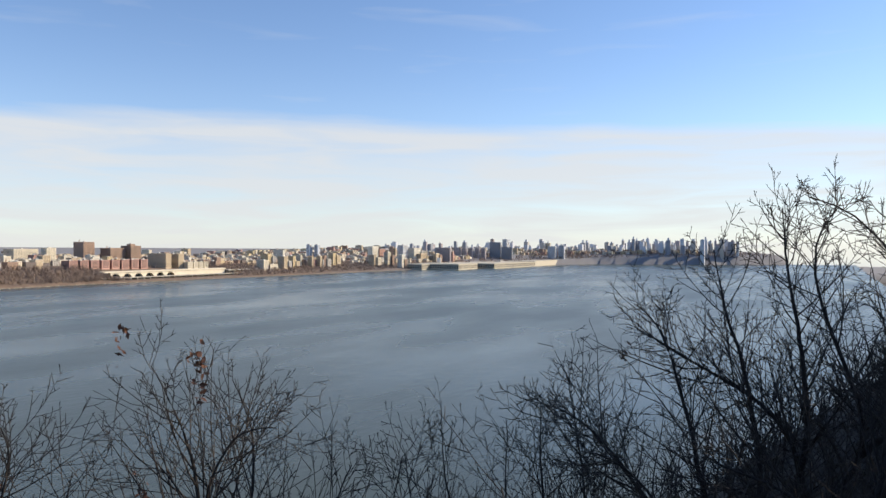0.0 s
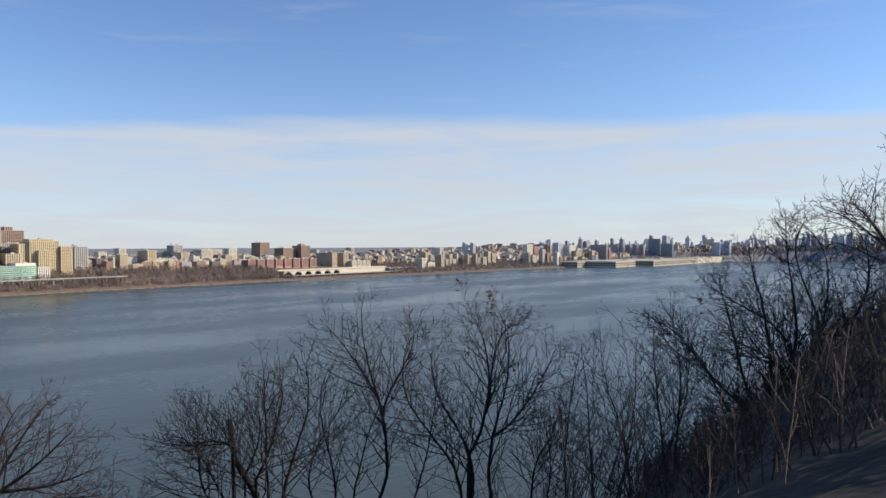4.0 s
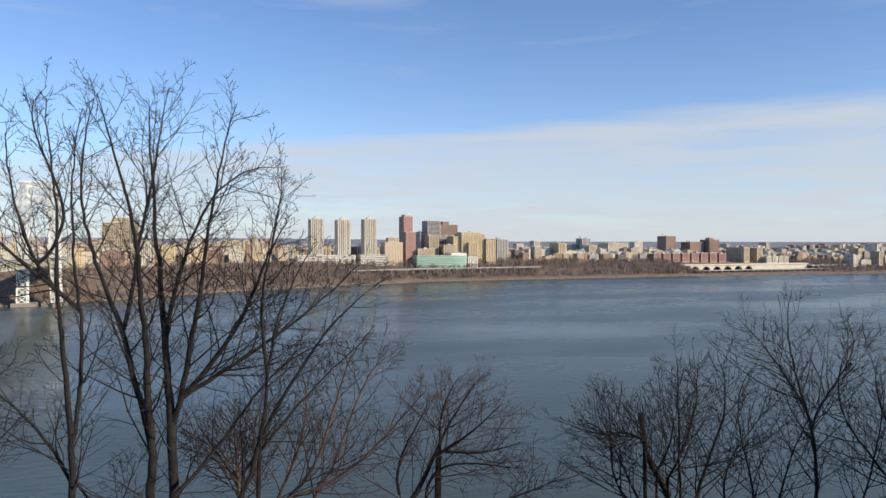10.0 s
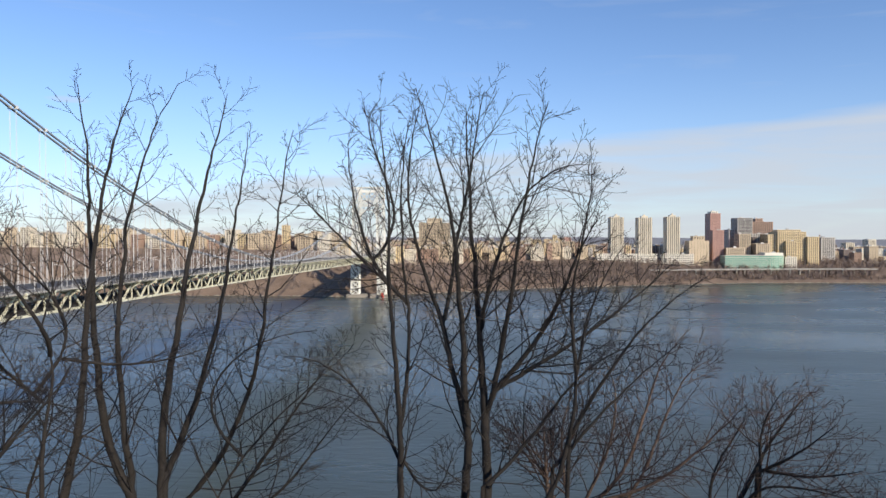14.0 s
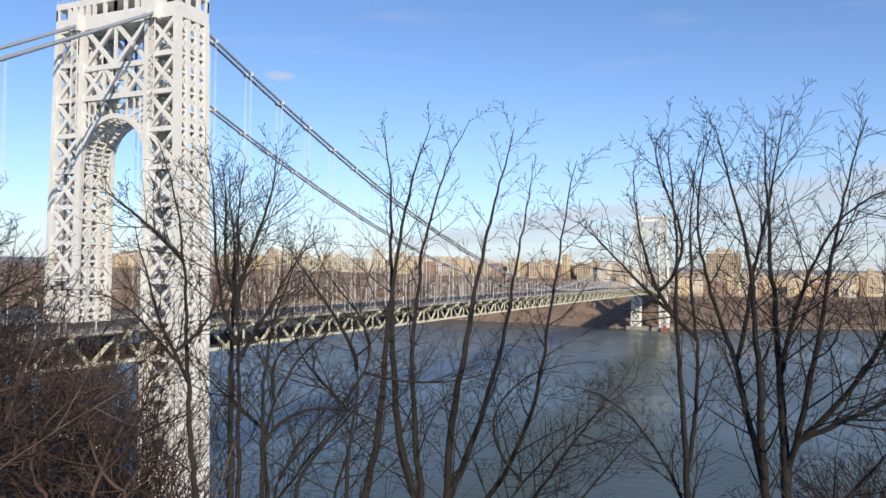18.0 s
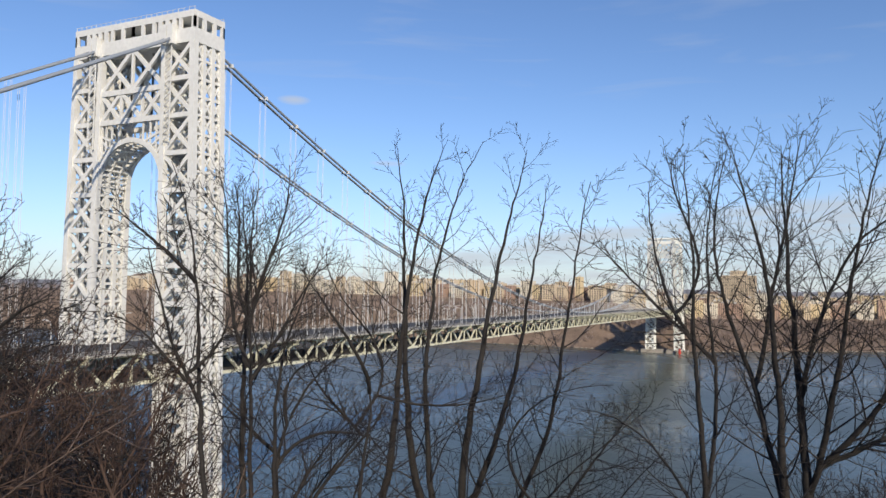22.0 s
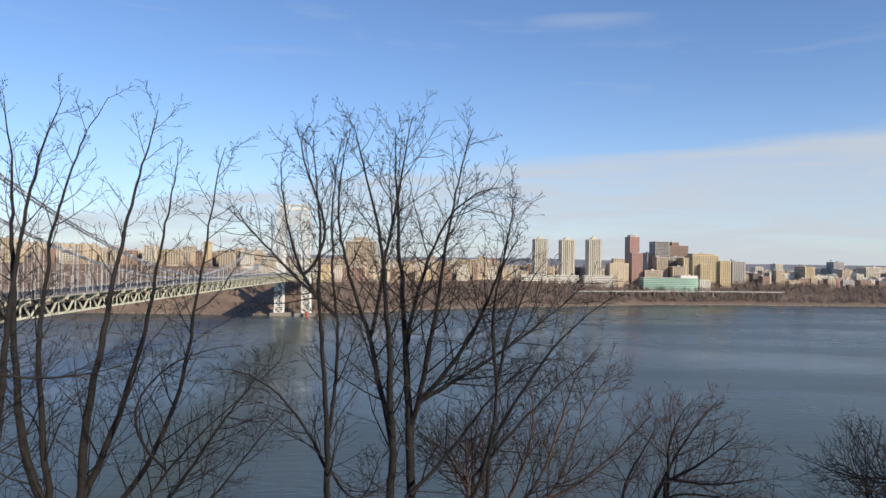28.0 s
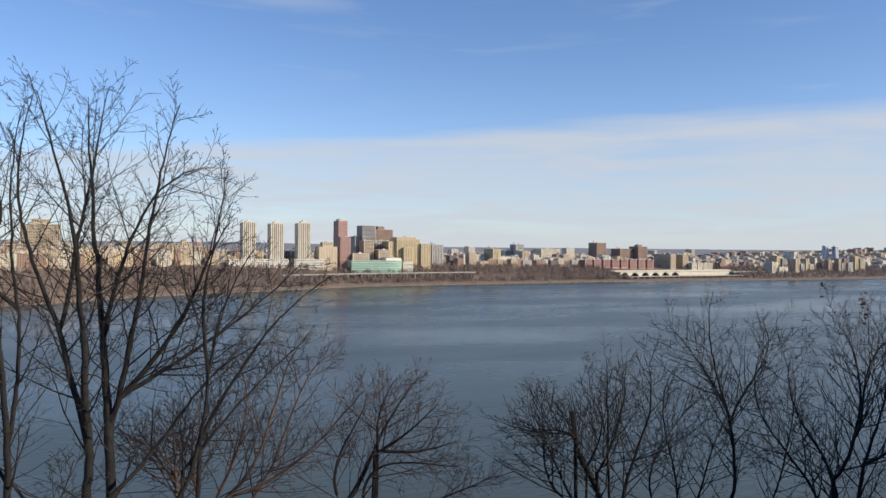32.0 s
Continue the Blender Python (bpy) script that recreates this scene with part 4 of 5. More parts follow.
# far arcaded viaduct and the skyline down river
far_via = tagged(new("arched_viaduct"), "distant grey stone arched road viaduct", "viaduct")
for k in range(13):
    y1, x = -3850 - k * 62, 1420 - k * 6
    s = Shape()
    for j in range(8):
        a0, a1 = math.pi * j / 8, math.pi * (j + 1) / 8
        ya, yb = y1 - 31 + 26 * math.cos(a0), y1 - 31 + 26 * math.cos(a1)
        za, zb = 14 + 22 * math.sin(a0), 14 + 22 * math.sin(a1)
        s.hexa([(x, yb, zb), (x + 20, yb, zb), (x + 20, ya, za), (x, ya, za), (x, yb, 40), (x + 20, yb, 40), (x + 20, ya, 40), (x, ya, 40)])
    s.box(x, x + 20, y1 - 62, y1 - 57, 0, 40)
    s.box(x, x + 20, y1 - 5, y1, 0, 40)
    s.made("arch_bay", PLANT_STONE, far_via)

for k in range(240):
    b = -58 - 26 * (k / 240) ** 0.9 + rng.uniform(-0.4, 0.4)
    d = rng.uniform(4350, 4750)
    x, y = -175 + d * math.cos(radians(b)), -190 + d * math.sin(radians(b))
    if y < -4850 or x < shore(y) + 30:
        if b > -72:
            continue
        y = max(y, -4840)
    h = 80 + 46 * rng.random() ** 2 + (20 if b < -76 else 0)
    w = rng.uniform(12, 28)
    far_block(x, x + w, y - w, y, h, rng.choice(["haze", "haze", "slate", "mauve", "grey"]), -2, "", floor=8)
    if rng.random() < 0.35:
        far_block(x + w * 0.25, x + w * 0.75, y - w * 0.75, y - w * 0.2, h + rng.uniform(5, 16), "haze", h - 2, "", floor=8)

# big blocks behind the far tower and along the northern ridge
block(1700, 1745, -110, -32, 137, "tan", "wide stepped apartment house", 1, pitch=4)
block(1705, 1740, -89, -53, 148, "tan", "upper storeys of the stepped house", 0, base=136)
for y0, y1, top, kind in ((-418, -360, 90, "tan"), (-317, -260, 83, "brown"), (-202, -160, 76, "cream"), (-32, 45, 92, "tan"), (222, 272, 93, "brown"), (284, 365, 97, "tan"), (373, 420, 90, "cream"), (424, 488, 86, "tan"), (494, 560, 92, "yellow"), (566, 640, 90, "tan"), (648, 700, 86, "cream"), (706, 768, 84, "tan"), (776, 840, 76, "yellow"), (846, 900, 74, "tan")):
    block(1650, 1690, y0, y1, top, kind, "on the northern ridge" if y0 > 0 else "", 1, pitch=4)

# street after street of ordinary houses
taken = [(1640, 1750, -420, 905), (1560, 1760, -1070, -455), (1530, 1730, -2000, -1490), (1100, 1424, -4050, -2860)]
for row, (off, deep) in enumerate(((205, 26), (255, 26), (310, 26), (370, 28), (440, 28), (510, 30), (590, 32), (680, 34), (790, 36), (920, 40), (1080, 44), (1260, 50), (1480, 50))):
    y = 1500 if row < 6 else 400
    while y > -4650:
        w = rng.uniform(11, 32) if y > -2000 else rng.uniform(9, 20)
        x0 = shore(y) + off + rng.uniform(-8, 8) + (60 if y > -450 else 0) + 110 * min(1, max(0, (-2000 - y) / 150)) - 130 * min(1, max(0, (-2700 - y) / 150))
        base = land(x0 + 10, y - w / 2)
        h = rng.choice([16, 18, 19, 19, 20, 22, 24, 30]) + (rng.uniform(6, 22) if rng.random() < 0.08 else 0)
        if y < -2100:
            h = 0.7 * h + rng.choice([-3, -2, 0, 4])
        if y > -420:
            h += 10
        clash = any(a < x0 + deep and b > x0 and c < y and e > y - w for a, b, c, e in taken)
        if not clash and rng.random() < (0.92 if row < 7 else 0.62):
            kind = rng.choice(["tan", "tan", "tan", "cream", "cream", "brown", "red", "grey", "yellow", "white", "brown", "dark"] if y < -420 else ["tan", "tan", "cream", "yellow", "brown", "cream"])
            near_row = row < 2 and y < 150 and y > -2650
            if not near_row:
                far_block(x0, x0 + deep, y - w, y, base + h, kind, base - 4, "wn", floor=3.8, pitch=5.2, wide=2.8, tall=2.1)
            else:
                block(x0, x0 + deep, y - w, y, base + h, kind, "", int(near_row), "city houses", faces="wn" if near_row else "w", floor=3.4 if near_row else 4.2, pitch=3.8 if near_row else 5.0, wide=1.5, tall=1.8)
        y -= w + (0.3 if rng.random() < 0.72 else rng.uniform(5, 18))


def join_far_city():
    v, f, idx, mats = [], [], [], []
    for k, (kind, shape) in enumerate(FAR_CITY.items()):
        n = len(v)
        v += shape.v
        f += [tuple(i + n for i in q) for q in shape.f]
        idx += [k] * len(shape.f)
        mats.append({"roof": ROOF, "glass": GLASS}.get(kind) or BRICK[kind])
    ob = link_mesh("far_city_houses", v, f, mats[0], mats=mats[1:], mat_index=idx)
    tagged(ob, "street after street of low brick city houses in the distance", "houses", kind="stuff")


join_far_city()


# raised parkway through the riverside woods
parkway = tagged(new("parkway_viaduct"), "raised concrete parkway on piers among bare trees", "road")
PARK_LINE = [(1478, -560), (1510, -690), (1530, -800), (1540, -930), (1545, -1080)]
for k, ((xa, ya), (xb, yb)) in enumerate(zip(PARK_LINE[:-1], PARK_LINE[1:])):
    Shape().bar((xa, ya, 27), (xb, yb, 27), 14, 2.2).made("deck", CONCRETE, parkway)
    for j in range(6):
        x, y = xa + (xb - xa) * j / 6, ya + (yb - ya) * j / 6
        Shape().box(x - 4, x + 4, y - 1, y + 1, land(x, y) - 1, 26).made("pier", CONCRETE, parkway)


# little red lighthouse at the foot of the far tower
beacon = tagged(new("lighthouse"), "small red lighthouse on the rocks below the bridge", "lighthouse")
LX, LY = 1045, -26
v, f = tube([(LX, LY, 0), (LX, LY, 9)], [2.6, 1.7], 14)
RED = material("red_paint", (0.55, 0.05, 0.03), 0.5, 0, 0.15, 0.5, 6)
link_mesh("shaft", v.tolist(), f.tolist(), RED, beacon)
v, f = tube([(LX, LY, 9), (LX, LY, 9.5), (LX, LY, 9.5), (LX, LY, 11.2), (LX, LY, 11.2), (LX, LY, 12.4)], [2.4, 2.4, 1.2, 1.2, 1.5, 0.05], 14)
link_mesh("lantern", v.tolist(), f.tolist(), BRICK["white"], beacon)
Shape().box(LX - 5, LX + 5, LY - 5, LY + 5, -3, 0.6).made("rock_base", STONE, beacon)

# ---- bare woods on the far bank ----
def far_woods(name, count, box, seed, low=11, high=18):
    """Leafless trees far off: a forked stem and a loose sheaf of thin rising branches each."""
    r = np.random.RandomState(seed)
    vs, fs, n = [], [], 0
    y0, y1, d0, d1 = box
    for _ in range(count):
        y = r.uniform(y0, y1)
        x = shore(y) + d0 + (d1 - d0) * r.rand()
        z = land(x, y)
        h = r.uniform(low, high)
        m = 40
        a, up = r.uniform(0, 2 * np.pi, m), r.uniform(0.25, 0.93, m)
        rad = h * 0.46 * np.sqrt(r.rand(m)) * np.sin(np.pi * np.clip(up, 0.2, 0.93)) ** 0.6
        tip = np.stack([x + rad * np.cos(a), y + rad * np.sin(a), z + h * up], -1)
        foot = np.stack([x + 0.25 * rad * np.cos(a), y + 0.25 * rad * np.sin(a), z + h * (up - 0.30 - 0.1 * r.rand(m))], -1)
        foot[:, 2] = np.maximum(foot[:, 2], z + h * 0.08)
        w = r.uniform(0.2, 0.55, m)
        side = np.stack([-np.sin(a + 0.7), np.cos(a + 0.7), 0 * a], -1) * w[:, None]
        q = np.stack([foot - side * 0.3, foot + side * 0.3, tip + side * 0.55, tip - side * 0.55], 1).reshape(-1, 3)
        t = np.array([[x - 0.25, y - 0.25, z - 1], [x + 0.25, y + 0.25, z - 1], [x + 0.15, y + 0.15, z + h * 0.6], [x - 0.15, y - 0.15, z + h * 0.6]])
        v = np.concatenate([q, t])
        vs.append(v)
        fs.append(np.arange(len(v)).reshape(-1, 4) + n)
        n += len(v)
    ob = link_mesh(name, np.concatenate(vs).tolist(), np.concatenate(fs).tolist(), FARWOOD)
    return tagged(ob, "bare brown winter woods along the far bank", "woods", kind="stuff")


far_woods("riverside_woods", 2100, (-1560, -180, 14, 205), 3)
far_woods("riverside_woods", 1500, (-2900, -1990, 20, 310), 4, 9, 15)
far_woods("parkland_woods", 800, (-4300, -2900, 20, 200), 12, 9, 15)
far_woods("far_shore_woods", 900, (-4850, -4150, 5, 420), 13, 12, 22)
far_woods("bluff_woods", 900, (20, 1300, 6, 330), 5)
far_woods("northern_woods", 900, (1200, 3400, 6, 500), 8, 12, 20)
far_woods("shore_woods", 330, (-200, 60, 4, 240), 6)
far_woods("street_trees", 700, (-3300, -1000, 200, 700), 7, 10, 16)


def shore_rocks():
    """Tumbled pale boulders along the far waterline."""
    r = np.random.RandomState(9)
    s = Shape()
    for _ in range(1500):
        y = r.uniform(-2700, 420)
        x = shore(y) + r.uniform(-3.5, 3.0)
        a, b, h = r.uniform(0.6, 1.8), r.uniform(0.8, 2.4), r.uniform(0.7, 1.7)
        k = r.uniform(0.55, 0.8)
        s.hexa([(x - a, y - b, -0.8), (x + a, y - b * 0.8, -0.8), (x + a * 0.8, y + b, -0.8), (x - a, y + b * 0.7, -0.8), (x - a * k, y - b * k, h), (x + a * k, y - b * k * 0.7, h * 0.8), (x + a * k * 0.6, y + b * k, h), (x - a * k, y + b * k * 0.6, h * 0.9)])
    return tagged(s.made("shore_rocks", ROCK), "pale boulders along the far waterline", "rocks", kind="stuff")


ROCK = material("shore_rock", (0.34, 0.30, 0.24), 0.9, 0, 0.3, 0.2, 8, island=0.35)
shore_rocks()

# ---- leafless trees on the near cliff ----
STAND = Vector((-175.2, -189.7, 102.4))


def sight(bearing, elev, dist):
    """A place at that level distance from the look-out, by bearing (left of +x) and elevation in degrees."""
    b = radians(bearing)
    return np.array([STAND.x + dist * math.cos(b), STAND.y + dist * math.sin(b), STAND.z + dist * math.tan(radians(elev))])


def limb(r, p0, p1, bow, n, through=(), bends=3):
    """A wavering line from p0 to p1 by way of other places, bowed a little."""
    knots = np.array([p0, *through, p1], float)
    u = np.r_[0, np.cumsum(np.linalg.norm(np.diff(knots, axis=0), axis=1))]
    u /= u[-1]
    near = np.ones(len(u))
    near[0] = near[-1] = 4.0
    t = np.linspace(0, 1, n)[:, None]
    curve = np.polyfit(u, knots, min(bends, len(u) - 1), w=near)
    line = sum(c * t ** (len(curve) - 1 - k) for k, c in enumerate(curve))
    line += (knots[0] - line[0]) * (1 - t)
    length = np.linalg.norm(np.diff(line, axis=0), axis=1).sum()
    sway = np.cumsum(r.normal(0, 1, (n, 3)), axis=0)
    sway -= sway[0] + t * (sway[-1] - sway[0])
    return line + bow * length * np.sin(np.pi * t) * r.normal(0, 0.3, 3) + sway * length * 0.0022


def shoots(r, line, radii, lines, count, reach, rise, depth, thin, lo=0.15):
    """Side branches, set round a limb in turn, that leave it at an angle and curve upwards; twigs grow on them likewise."""
    n, spin = len(line), r.uniform(0, 6.28)
    for j in range(count):
        t = lo + (1 - lo) * (j + r.rand()) / count
        k = min(n - 2, int(t * (n - 1)))
        f = t * (n - 1) - k
        p = line[k] * (1 - f) + line[k + 1] * f
        d = line[k + 1] - line[k]
        d = d / (math.sqrt(d @ d) + 1e-9)
        side = np.cross(d, (0.0, 0.0, 1.0) if abs(d[2]) < 0.9 else (1.0, 0.0, 0.0))
        side /= math.sqrt(side @ side) + 1e-9
        spin += 2.4 + r.normal(0, 0.5)
        out = side * math.cos(spin) + np.cross(side, d) * math.sin(spin)
        length = reach * (1.2 - 0.85 * t) * r.uniform(0.45, 1.3)
        way = d + out * r.uniform(0.6, 1.35)
        way /= math.sqrt(way @ way)
        m = (2, 3, 5)[min(depth, 2)]
        bend = np.array([0, 0, rise * (1.0 if depth > 1 else 0.6)]) + r.normal(0, 0.05, 3)
        ways = way + np.arange(m)[:, None] * bend + np.cumsum(r.normal(0, 0.08 if depth else 0.04, (m, 3)), axis=0)
        ways /= np.linalg.norm(ways, axis=1, keepdims=True)
        q = np.concatenate([p[None], p + np.cumsum(ways, axis=0) * (length / m)])
        rad = max(thin * 0.8, min(radii[k] * 0.6, length * 0.0082 + thin * 0.35))
        rr = np.linspace(rad, thin * 0.5, m + 1)
        lines.append((q, rr))
        if depth:
            shoots(r, q, rr, lines, r.randint(5, 9) if depth > 1 else r.randint(1, 3), length * 0.5, rise, depth - 1, thin, 0.2)


def bare_tree(name, label, seed, stems, twig_mat=None, bark=None, thin=0.0058, count=25, reach=2.1, rise=0.08, depth=2, group="", leaves=()):
    """stems: (radius, place, place, ...) from low to high. The first stems go down into the ground; all carry branches and twigs."""
    r = np.random.RandomState(seed)
    tree = new(name)
    twigs, built = [], []
    for rad, *places in stems:
        places = [np.array(p) for p in places]
        rooted = (places[0][2] - STAND.z) < -0.262 * math.hypot(places[0][0] - STAND.x, places[0][1] - STAND.y)
        lean = r.uniform(-0.09, 0.09)
        places[-1] = places[-2] + (places[-1] - places[-2]) * 0.75
        for k, p in enumerate(places[1:]):  # the stems lean towards and away from the look-out
            p += (p - np.array(STAND)) * lean * (k + 1) / len(places)
        root = rooted or not built
        if root:
            low = places[0].copy()
            low[:2] -= (places[1] - places[0])[:2] * 0.3
            low[2] = min(land(float(low[0]), float(low[1])) - 0.3, places[0][2] - 0.5)
        else:  # a limb springs from the nearest stem
            near = np.concatenate(built)
            places[0] = near[np.argmin(((near - places[0]) ** 2).sum(1))]
        n = 4 + 5 * len(places)
        line = limb(r, places[0], places[-1], 0.02, n, places[1:-1], 3 if rad > 0 else 4)
        if root:
            line = np.concatenate([low + (line[0] - low) * np.linspace(0, 0.85, 5)[:, None], line])
            n += 5
        rr = rad * np.minimum(1, 1.12 - 1.12 * np.linspace(0, 1, n)) ** 0.95 + thin if rad > 0 else -rad * np.linspace(1, 0.7, n)
        built.append(line[: int(n * 0.8)])
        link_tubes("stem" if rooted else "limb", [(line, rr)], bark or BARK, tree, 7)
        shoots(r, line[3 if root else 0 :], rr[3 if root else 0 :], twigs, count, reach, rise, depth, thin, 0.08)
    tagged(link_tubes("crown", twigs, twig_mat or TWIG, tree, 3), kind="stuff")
    for k, p in enumerate(leaves):
        leaf_clump(p, tree, seed + k)
    return tagged(tree, label, "tree", group)


def leaf_clump(p, tree, seed, size=0.062):
    """A handful of curled dead leaves that still hang on."""
    r = np.random.RandomState(seed)
    s = Shape()
    for _ in range(16):
        c = np.asarray(p) + r.normal(0, 1, 3) * np.array([0.06, 0.06, 0.13])
        u, v = r.normal(0, 1, 3), r.normal(0, 1, 3)
        u /= np.linalg.norm(u)
        v -= u * (u @ v)
        v /= np.linalg.norm(v)
        w = np.cross(u, v)
        a = size * r.uniform(0.6, 1.2)
        s.quad(c - u * a, c - v * a * 0.5 + w * a * 0.3, c, c + v * a * 0.5 - w * a * 0.2)
        s.quad(c - v * a * 0.5 + w * a * 0.3, c + u * a, c + v * a * 0.5, c)
    return s.made("dead_leaves", DEADLEAF, tree, "clump of curled brown dead leaves")


def foot(bearing, dist, drop=0.3):
    p = sight(bearing, 0, dist)
    p[2] = land(float(p[0]), float(p[1])) - drop
    return p

S = sight


def grown(dist, *rows):
    """Stems about that far from the look-out: radius, then bearing and elevation of each bend from low to high."""
    return [(rad, *[sight(b, e, dist) for b, e in zip(way[::2], way[1::2])]) for rad, *way in rows]


TREES = "bare trees on the cliff"
bare_tree('bare_tree', 'leafless tree with several dark stems and fine upright twigs', 21, grown(13,
    (0.075, 1.5, -19.4, 1.5, -14.9, 1.6, -9.2, 1.9, -4.5, 2.2, -0.5, 3.5, 4.2, 5, 11.7),
    (0.085, -0.2, -19.5, -0.2, -15.3, -0.2, -12.3, 0.5, -7.6, 0.8, -2.1, 0.9, 2.7, 1.5, 12),
    (0.045, -0.2, -13.1, -1.3, -6.9, -2, -2.5, -2.6, 1.9, -3.3, 5.9, -5.2, 10.9),
    (0.045, 1.7, -14.3, 2.8, -9.5, 3.8, -6, 5.5, -1.3, 5.9, 2.7, 5.6, 7.3, 4.6, 10.2),
    (0.04, -0.3, -11.7, -3.1, -8.5, -5.2, -5.9, -6.8, -1.3, -8.3, 6.8),
    (0.036, -0.3, -11.4, -4.7, -8.9, -8.8, -7.1, -11.2, -4.1, -14.7, -1.3),
    (0.034, 0.5, -7.6, -0.4, -3.3, -2, 0.7, -4.8, 4.7, -8.4, 5.3),
    (0.032, 1.9, -6, 2.2, -1.3, 1.2, 4.3, -0.4, 12.6),
), count=31, reach=1.7, thin=0.0055, group=TREES)
bare_tree('bare_tree', 'dark arching leafless sapling under a taller tree', 35, grown(12.6,
    (0.04, -4.3, -19.6, -6.3, -14.7, -7.1, -9.3, -7.4, -6.1, -8.8, -3.7, -11.2, 0.7),
    (0.034, -6.3, -14.7, -9.6, -9.7, -12.4, -6.1, -14.3, -4.1, -16.7, -2.5),
    (0.03, -6.9, -10.1, -6.4, -6.1, -7, -1.3, -8.8, 1.9),
    (0.034, 0.1, -18.3, -3.1, -15.4, -6.3, -10.8, -10.4, -8.5, -13.5, -7.7),
    (0.03, -5.1, -16.9, -8.8, -12.8, -12, -9.6, -15.1, -6.9),
), count=21, reach=1.2, thin=0.0055, group=TREES)
bare_tree('bare_tree', 'slim leafless sapling with a single straight stem', 22, grown(11.5,
    (0.048, 6.3, -19.1, 6.4, -15.1, 7, -11.3, 7.2, -7.5, 7.3, -2.8, 7.6, 1.5, 7.7, 11.8),
    (0.026, 5.9, -14.3, 5.8, -11, 6, -9, 5.7, -6, 5.9, -0.5, 6.3, 5, 5.2, 10),
    (0.026, 7.1, -5.1, 8.7, -0.9, 9.8, 3.4, 10.3, 7.9),
    (0.022, 7.2, -4.4, 9.7, -1.2, 12.2, 1.5, 14.7, 3.7),
    (0.024, 6.4, -16.5, 9, -11.9, 11.9, -9.5, 15.8, -8.6),
    (0.022, 6.2, -16.2, 4.1, -18.5, 1.7, -14.5),
    (0.02, 7.3, -1.2, 7, 3, 8.4, 7.2, 7.5, 11),
), count=22, reach=1.1, thin=0.005, group=TREES)
bare_tree('bare_tree', 'wide leafless tree with dark forked stems leaning apart', 23, grown(16,
    (0.08625, 30.2, -18.2, 29, -14.4, 28.5, -10.1, 28.2, -4.9, 27.8, -1.1, 27.2, 4.2, 24, 13),
    (0.092, 25, -18.7, 26.7, -13.1, 27.3, -9.4, 28.1, -5.2, 27.7, -1.1, 28, 3.5, 28.8, 12.3),
    (0.069, 25.3, -18.7, 25.7, -13.2, 25.5, -9.5, 26.6, -4.9, 25.6, 0.1, 23.3, 5.9, 21.8, 12.3),
    (0.092, 23.4, -18.8, 23.6, -11.8, 22.9, -8.8, 22, -4.2, 21.3, 0.1, 19.9, 6.7, 18.5, 11.3),
    (0.0713, 23.3, -17, 21.3, -12.3, 20.1, -6.6, 19.1, -3.9, 18.3, 1.7, 17.2, 9.1),
    (0.0552, 21.7, -18.2, 18.4, -13.6, 17, -8.6, 15.6, -3.1, 15.2, 4.4, 13.8, 8.8),
    (0.046, 19, -19.1, 15.2, -14.4, 12.8, -11, 10, -7.5),
), count=29, reach=1.9, thin=0.0062, group=TREES)
bare_tree('bare_tree', 'low leafless sapling with long side branches', 34, grown(15,
    (0.0272, 31.8, -18, 31.5, -15.5, 30.6, -12.8, 30.6, -7.4),
    (0.0272, 36.4, -17.4, 33.7, -14.3, 30.3, -10.3, 28.2, -8.6),
    (0.0272, 20, -19.1, 17.2, -15.1, 13.6, -11.8, 8.4, -6.7),
    (0.024, 22.2, -12.6, 19.2, -9.7, 15.2, -7.5, 11.6, -6.9),
    (0.0272, 16.8, -19.2, 13.6, -16.7, 11.2, -13.7, 8.3, -10.7),
    (0.024, 29.2, -11.8, 32, -9.8, 34.3, -6.8, 35.3, -2.5),
    (0.024, 27.8, -7.1, 30.3, -4, 32.6, -1, 33.9, 4),
    (0.0224, 25.6, -10.6, 21.9, -8.5, 18.4, -7.4),
), count=18, reach=1.7, thin=0.005, group=TREES)
bare_tree('bare_tree', 'dense leafless tree with many fine rising branches', 24, grown(11,
    (0.042, 39, -15.8, 39.1, -10, 39.1, -5.2, 39.2, -0.2, 39.3, 4.5, 39.7, 7.3),
    (0.03, 38.5, -15.8, 38.6, -8.8, 38.7, -4.5, 38.7, 0.8, 38.6, 5.5, 38.3, 7.9),
    (0.026, 39.3, -5.8, 40.1, -2.1, 40.5, 1.7, 40.8, 5.4, 41.4, 8.5),
    (0.026, 38.7, -3.9, 37.6, 1.4, 36.6, 4.6, 36.2, 9.7),
    (0.03, 36.8, -15.9, 36.7, -10.1, 36.5, -6.4, 35.8, -2.6, 34.4, 0.2, 32.9, 3.4),
    (0.024, 38.6, -7, 36.4, -3, 35, -0.4, 33.5, 1.5),
    (0.02, 39.1, -2.7, 39.8, 1.7, 39.8, 4.8, 40.4, 7.9),
), count=27, reach=1.2, thin=0.0045, group=TREES)
